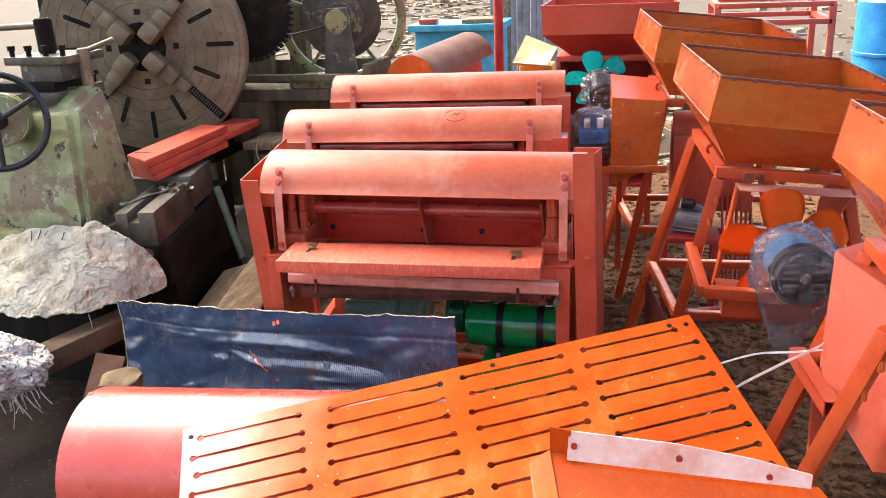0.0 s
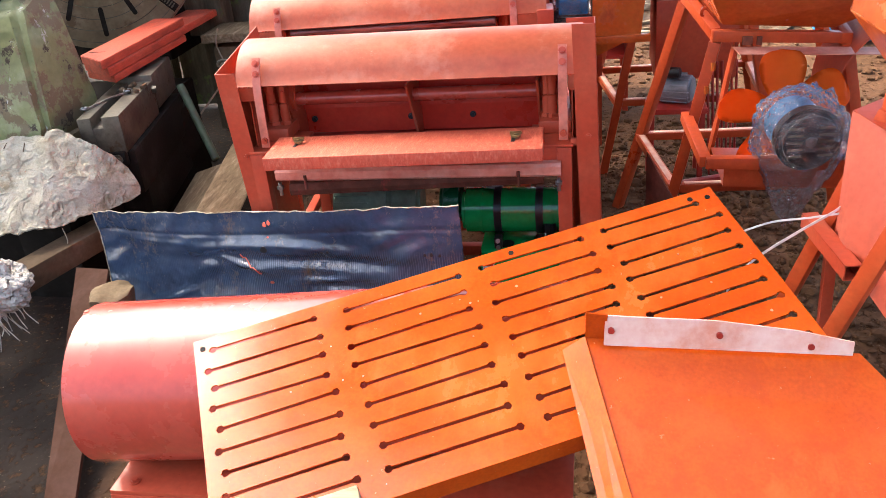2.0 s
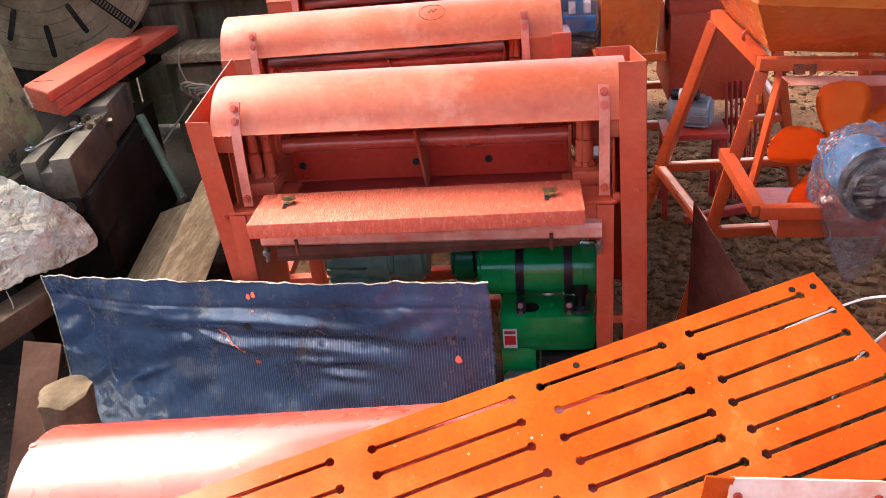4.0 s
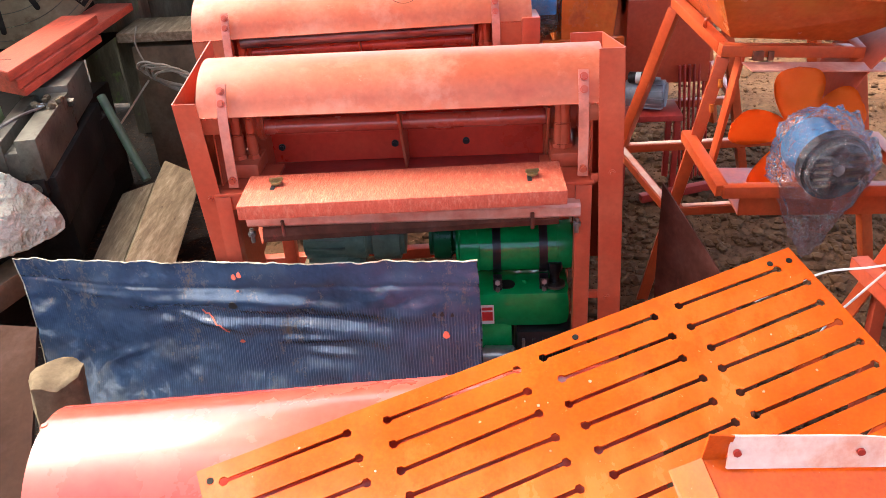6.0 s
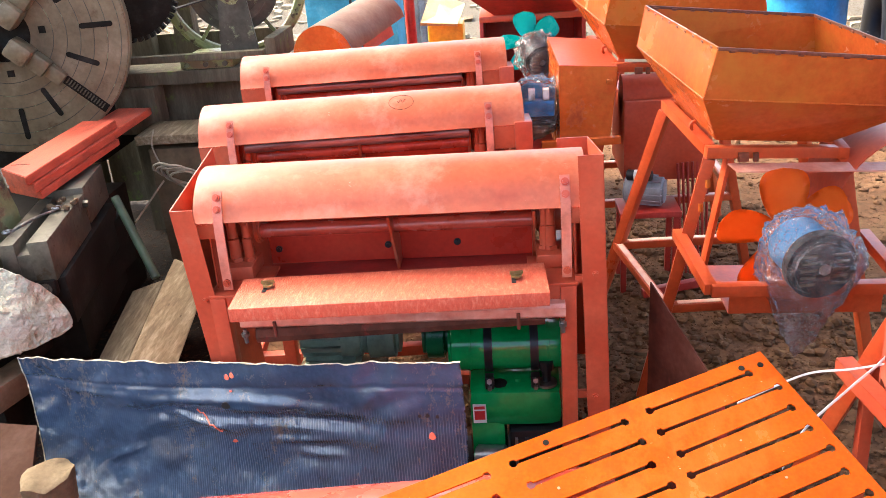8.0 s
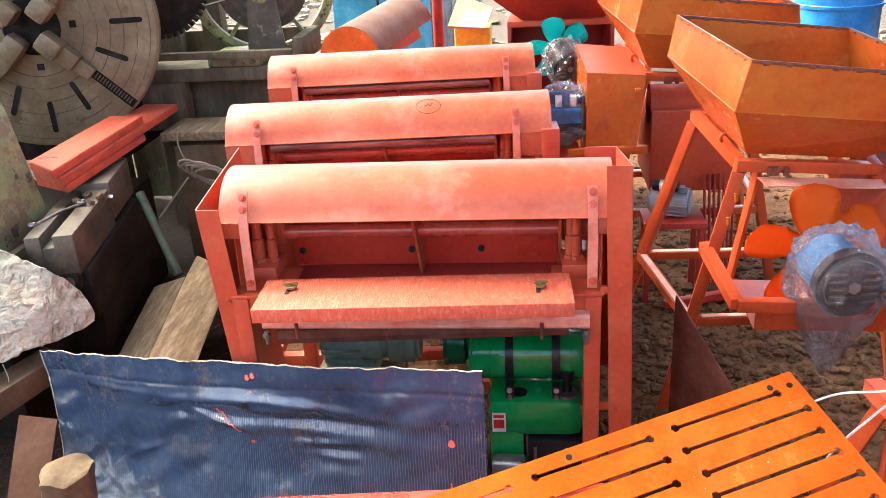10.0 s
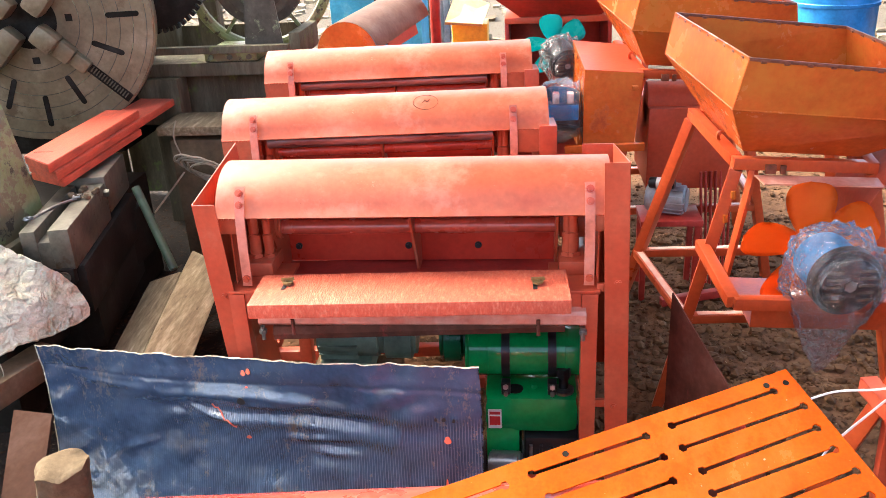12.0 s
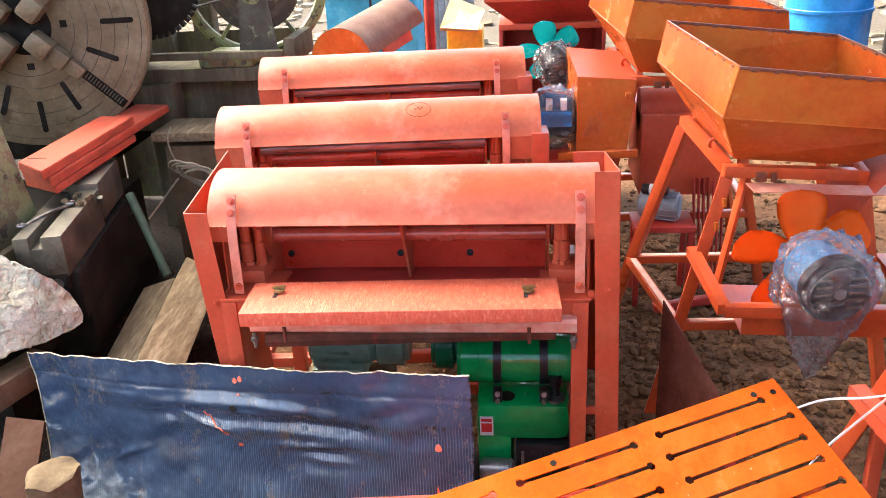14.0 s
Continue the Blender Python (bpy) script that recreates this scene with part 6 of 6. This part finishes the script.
def frayed_sack():
    t = thing("frayed_sack", (-1.4, 1.55, 0.3), "white woven sack end with frayed hanging threads", "sack")
    bm = bmesh.new()
    r = bmesh.ops.create_icosphere(bm, subdivisions=5, radius=1)
    for v in bm.verts:
        d = v.co.normalized()
        v.co = V((-1.46, 1.56, 0.395)) + V((d.x * 0.2, d.y * 0.12, d.z * 0.1 + 0.05 * d.x * min(0, d.x))) * (1 + 0.2 * noise.noise(d * 2.5) + 0.16 * abs(noise.noise((d.x * 9, d.y * 9, d.z * 3))) + 0.08 * abs(noise.noise((d.x * 24, d.y * 24, d.z * 7))))
    part("body", bm, FRAY, t, smooth=60)
    rnd = random.Random(5)
    bm = bmesh.new()
    for k in range(34):
        p = V((-1.44 + rnd.uniform(-0.05, 0.17), 1.5 + rnd.uniform(-0.04, 0.08), 0.38 + rnd.uniform(-0.06, 0.02)))
        q = p + V((rnd.uniform(-0.02, 0.05), rnd.uniform(-0.03, 0.02), -rnd.uniform(0.05, 0.14)))
        tube(spline([p, p.lerp(q, 0.5) + V((rnd.uniform(-0.02, 0.02), 0, 0)), q], 3), 0.0016, seg=4, bm=bm)
    tagged(part("fringe", bm, FRAY, t), kind="stuff")


frayed_sack()


def rough_block():
    bm = box((-0.055, -0.045, 0), (0.062, 0.05, 0.43), 0.012, None, pose(-0.89, 1.40, 0.08, 8, 6, 25))
    bmesh.ops.subdivide_edges(bm, edges=[e for e in bm.edges if e.calc_length() > 0.03], cuts=4, use_grid_fill=True)
    for v in bm.verts:
        v.co += V((noise.noise(v.co * 14), noise.noise(v.co * 14 + V((7, 0, 0))), noise.noise(v.co * 14 + V((0, 7, 0))))) * 0.03
    return solo("wood_block", bm, OLDWOOD, "rough broken timber block propped by the rubber sheet", "timber", smooth=50)


rough_block()
solo("brown_board", plate([(-1.30, 1.9, 0.285), (-1.149, 1.86, 0.3), (-0.89, 1.05, 0.012), (-0.985, 1.05, 0.012)], 0.012), MUD, "stained brown board sloping down to the floor", "board")



# ---- far things ----
def far_things():
    # half drum cover
    a, b = V((-0.6, 4.0, 0.955)), V((-0.43, 4.8, 1.0))
    m, L = axes(a, b)
    bm = bmesh.new()
    R = 0.165
    rows = [[m @ V((R * math.cos(g), R * math.sin(g), z)) for g in [radians(-20 + 190 * k / 24) for k in range(25)]] for z in (0, L)]
    t = thing("drum_cover", (-0.4, 4.3, 0.85), "rusty orange half-round sheet cover lying open", "cover")
    vs = [[bm.verts.new(p) for p in r] for r in rows]
    for k in range(24):
        bm.faces.new((vs[0][k], vs[0][k + 1], vs[1][k + 1], vs[1][k]))
    bmesh.ops.solidify(bm, geom=bm.faces[:], thickness=0.004)
    part("shell", bm, material("rusty_orange", (0.33, 0.18, 0.11), 0.5, dark=(0.24, 0.1, 0.05), light=(0.42, 0.28, 0.2), stains=0.8), t)
    part("end_disc", rod(a, a + (b - a).normalized() * 0.004, R - 0.003, 32), ORANGE, t)
    part("inner_blade", plate([(-0.46, 4.35, 1.0), (-0.36, 4.74, 1.03), (-0.34, 4.75, 0.93), (-0.45, 4.37, 0.9)], 0.006), RED, t)
    part("stand", box((-0.78, 4.04, 0.0), (-0.28, 4.76, 0.83), 0.01), DARKRED, t)
    # blue box
    t = thing("blue_box", (-0.45, 6.6, 0), "pale blue painted steel cabinet with clutter on top", "cabinet")
    part("body", box((-1.24, 6.5, 0.0), (-0.53, 7.0, 1.02), 0.01), CYAN, t)
    part("top", box((-1.29, 6.45, 1.02), (-0.49, 7.05, 1.075), 0.01), CYAN, t)
    part("door_seam", box((-0.89, 6.493, 0.05), (-0.87, 6.501, 0.95), 0.002), BLACK, t)
    solo("brick", box((-1.2, 6.5, 1.077), (-1.05, 6.6, 1.12), 0.006), RED, "red block on the blue cabinet", "brick")
    solo("board", box((-0.83, 6.5, 1.077), (-0.58, 6.8, 1.11), 0.004), WOOD, "pale board on the blue cabinet", "board")
    # yellow and white block
    t = thing("yellow_box", (0.0, 5.6, 0), "yellow and cream sheet metal hopper box", "box")
    part("panel", plate([(-0.18, 5.62, 1.05), (0.04, 5.62, 0.96), (0.0, 5.35, 0.87), (-0.24, 5.35, 0.89)], 0.02), CREAM, t)
    part("body", box((-0.2, 5.4, 0.0), (0.03, 5.65, 0.87), 0.01), YELLOW, t)
    for k in range(5):
        x = -0.75 + 0.125 * k
        solo("corrugated_sheet", strip([V((x + 0.02 * (j % 2), 7.4 + 0.02 * (j % 2), 0)) + V((0.03 * j, 0, 0)) for j in range(5)], (0, 0, 1), 1.9, 0.002), GREY, "grey corrugated iron sheet standing upright", "sheet", group="corrugated sheets")
    solo("wooden_post", box((-0.62, 7.2, 0), (-0.54, 7.28, 1.8), 0.008), WOOD, "weathered grey timber post", "post")
    # blue plastic drum
    t = thing("plastic_drum", (2.32, 5.85, 0), "large blue plastic drum", "drum")
    part("body", rod((2.32, 5.85, 0.0), (2.32, 5.85, 1.25), 0.27, 40, bev=0.04), BLUE, t)
    for z in (0.4, 0.85):
        part("hoop", rod((2.32, 5.85, z), (2.32, 5.85, z + 0.04), 0.28, 40, bev=0.01), BLUE, t)
    t = thing("tyre", (2.85, 5.7, 0), "black rubber tyre standing up", "tyre")
    ring = [V((2.85, 5.7, 0.53)) + V((0.1 * math.cos(q) , 0.42 * math.cos(q), 0.42 * math.sin(q))) for q in [2 * math.pi * k / 40 for k in range(41)]]
    part("tread", tube(ring, 0.13, seg=14), BLACK, t)
    # red trestle in the yard
    t = thing("steel_table", (2.0, 7.0, 0), "red painted angle-iron table frame in the yard", "table")
    for x in (1.2, 2.04):
        for y in (6.6, 7.4):
            part("leg", beam((x, y, 0), (x, y, 1.15), 0.05, 0.05), RED, t)
    for z in (1.15, 1.02):
        for y in (6.6, 7.4):
            part("rail", beam((1.2, y, z), (2.04, y, z), 0.05, 0.04), RED, t)
        for x in (1.2, 2.04):
            part("rail", beam((x, 6.6, z), (x, 7.4, z), 0.05, 0.04), RED, t)
    # cart wheel at the far left
    ring = [V((-1.4, 10.2, 0.3)) + V((0.3 * math.cos(q), 0, 0.3 * math.sin(q))) for q in [2 * math.pi * k / 40 for k in range(41)]]
    t = thing("cart_wheel", (-1.4, 10.2, 0), "small black rubber cart wheel on the yard", "wheel")
    part("tyre", tube(ring, 0.05, seg=10), BLACK, t)
    for k in range(8):
        q = 2 * math.pi * k / 8
        part("spoke", rod((-1.4, 10.2, 0.3), V((-1.4, 10.2, 0.3)) + V((0.28 * math.cos(q), 0, 0.28 * math.sin(q))), 0.01, 8), STEEL, t)


far_things()


def yard_debris():
    """Scraps of timber, brick and straw strewn over the yard."""
    rnd = random.Random(31)
    for mat, nm, lab, n, size in ((WOOD, "timber_scraps", "grey offcuts of timber strewn over the yard", 220, (0.5, 0.05, 0.02)), (STONE, "rubble", "pale broken stones strewn over the yard", 700, (0.1, 0.07, 0.04)), (CRATE, "dark_scraps", "dark rusty scraps strewn over the yard", 260, (0.2, 0.1, 0.03)), (SACKWOOD, "straw", "pale dry straw scattered over the yard", 420, (0.22, 0.008, 0.006))):
        vs, fs = [], []
        for k in range(n):
            y = 6 + 26 * rnd.random() ** 1.4
            x = 0.8 - 0.3 * y + rnd.uniform(-3, 3) if k % 3 else rnd.uniform(0.1, 0.6) * y
            q = rnd.uniform(0.5, 1.5) * (0.7 + y / 25)
            m = pose(x, y, size[2] * q * 0.35, rnd.uniform(-9, 9), rnd.uniform(-9, 9), rnd.uniform(0, 180))
            o = len(vs)
            for c in [(a, b, d) for a in (-0.5, 0.5) for b in (-0.5, 0.5) for d in (-0.5, 0.5)]:
                j = [1 + rnd.uniform(-0.25, 0.25) for _ in range(3)]
                vs.append(tuple(m @ V((c[0] * size[0] * q * j[0], c[1] * size[1] * q * j[1], c[2] * size[2] * q * j[2]))))
            fs += [[o + i for i in f] for f in ((0, 1, 3, 2), (4, 6, 7, 5), (0, 4, 5, 1), (2, 3, 7, 6), (0, 2, 6, 4), (1, 5, 7, 3))]
        me = bpy.data.meshes.new(nm)
        me.from_pydata(vs, [], fs)
        me.materials.append(mat)
        tagged(new(nm, me), lab, "debris", kind="stuff")


yard_debris()


def pebbles():
    """Loose stones and clods strewn over the soil."""
    rnd = random.Random(11)
    bm = bmesh.new()
    bmesh.ops.create_icosphere(bm, subdivisions=1, radius=1)
    bm.verts.ensure_lookup_table()
    base = [v.co.copy() for v in bm.verts]
    tris = [[v.index for v in f.verts] for f in bm.faces]
    bm.free()
    vs, fs = [], []
    for k in range(16000):
        x, y = (rnd.uniform(0.5, 1.9), rnd.uniform(0.7, 4.2)) if k % 2 else (rnd.uniform(-0.55, 3.2), rnd.uniform(0.6, 6.0))
        r = 0.004 + 0.024 * rnd.random() ** 5
        near = max(0, 1 - max(abs(x), abs(y - 2.2)) / 7)
        z = near * (0.03 * noise.noise((x * 1.7, y * 1.7, 0)) + 0.02 * noise.noise((x * 6, y * 6, 3)) + 0.012 * noise.noise((x * 17, y * 17, 5)) - 0.02)
        s = V((rnd.uniform(0.7, 1.4), rnd.uniform(0.7, 1.4), rnd.uniform(0.5, 0.9)))
        o = len(vs)
        for c in base:
            q = 1 + 0.4 * noise.noise(c * 1.5 + V((k, 0, 0)))
            vs.append((x + c.x * s.x * r * q, y + c.y * s.y * r * q, z + r * 0.25 + c.z * s.z * r * q))
        fs += [[i + o for i in f] for f in tris]
    me = bpy.data.meshes.new("pebbles")
    me.from_pydata(vs, [], fs)
    me.materials.append(PEBBLE)
    tagged(new("pebbles", me), "small brown stones and clods strewn on the soil", "stones", kind="stuff")


pebbles()
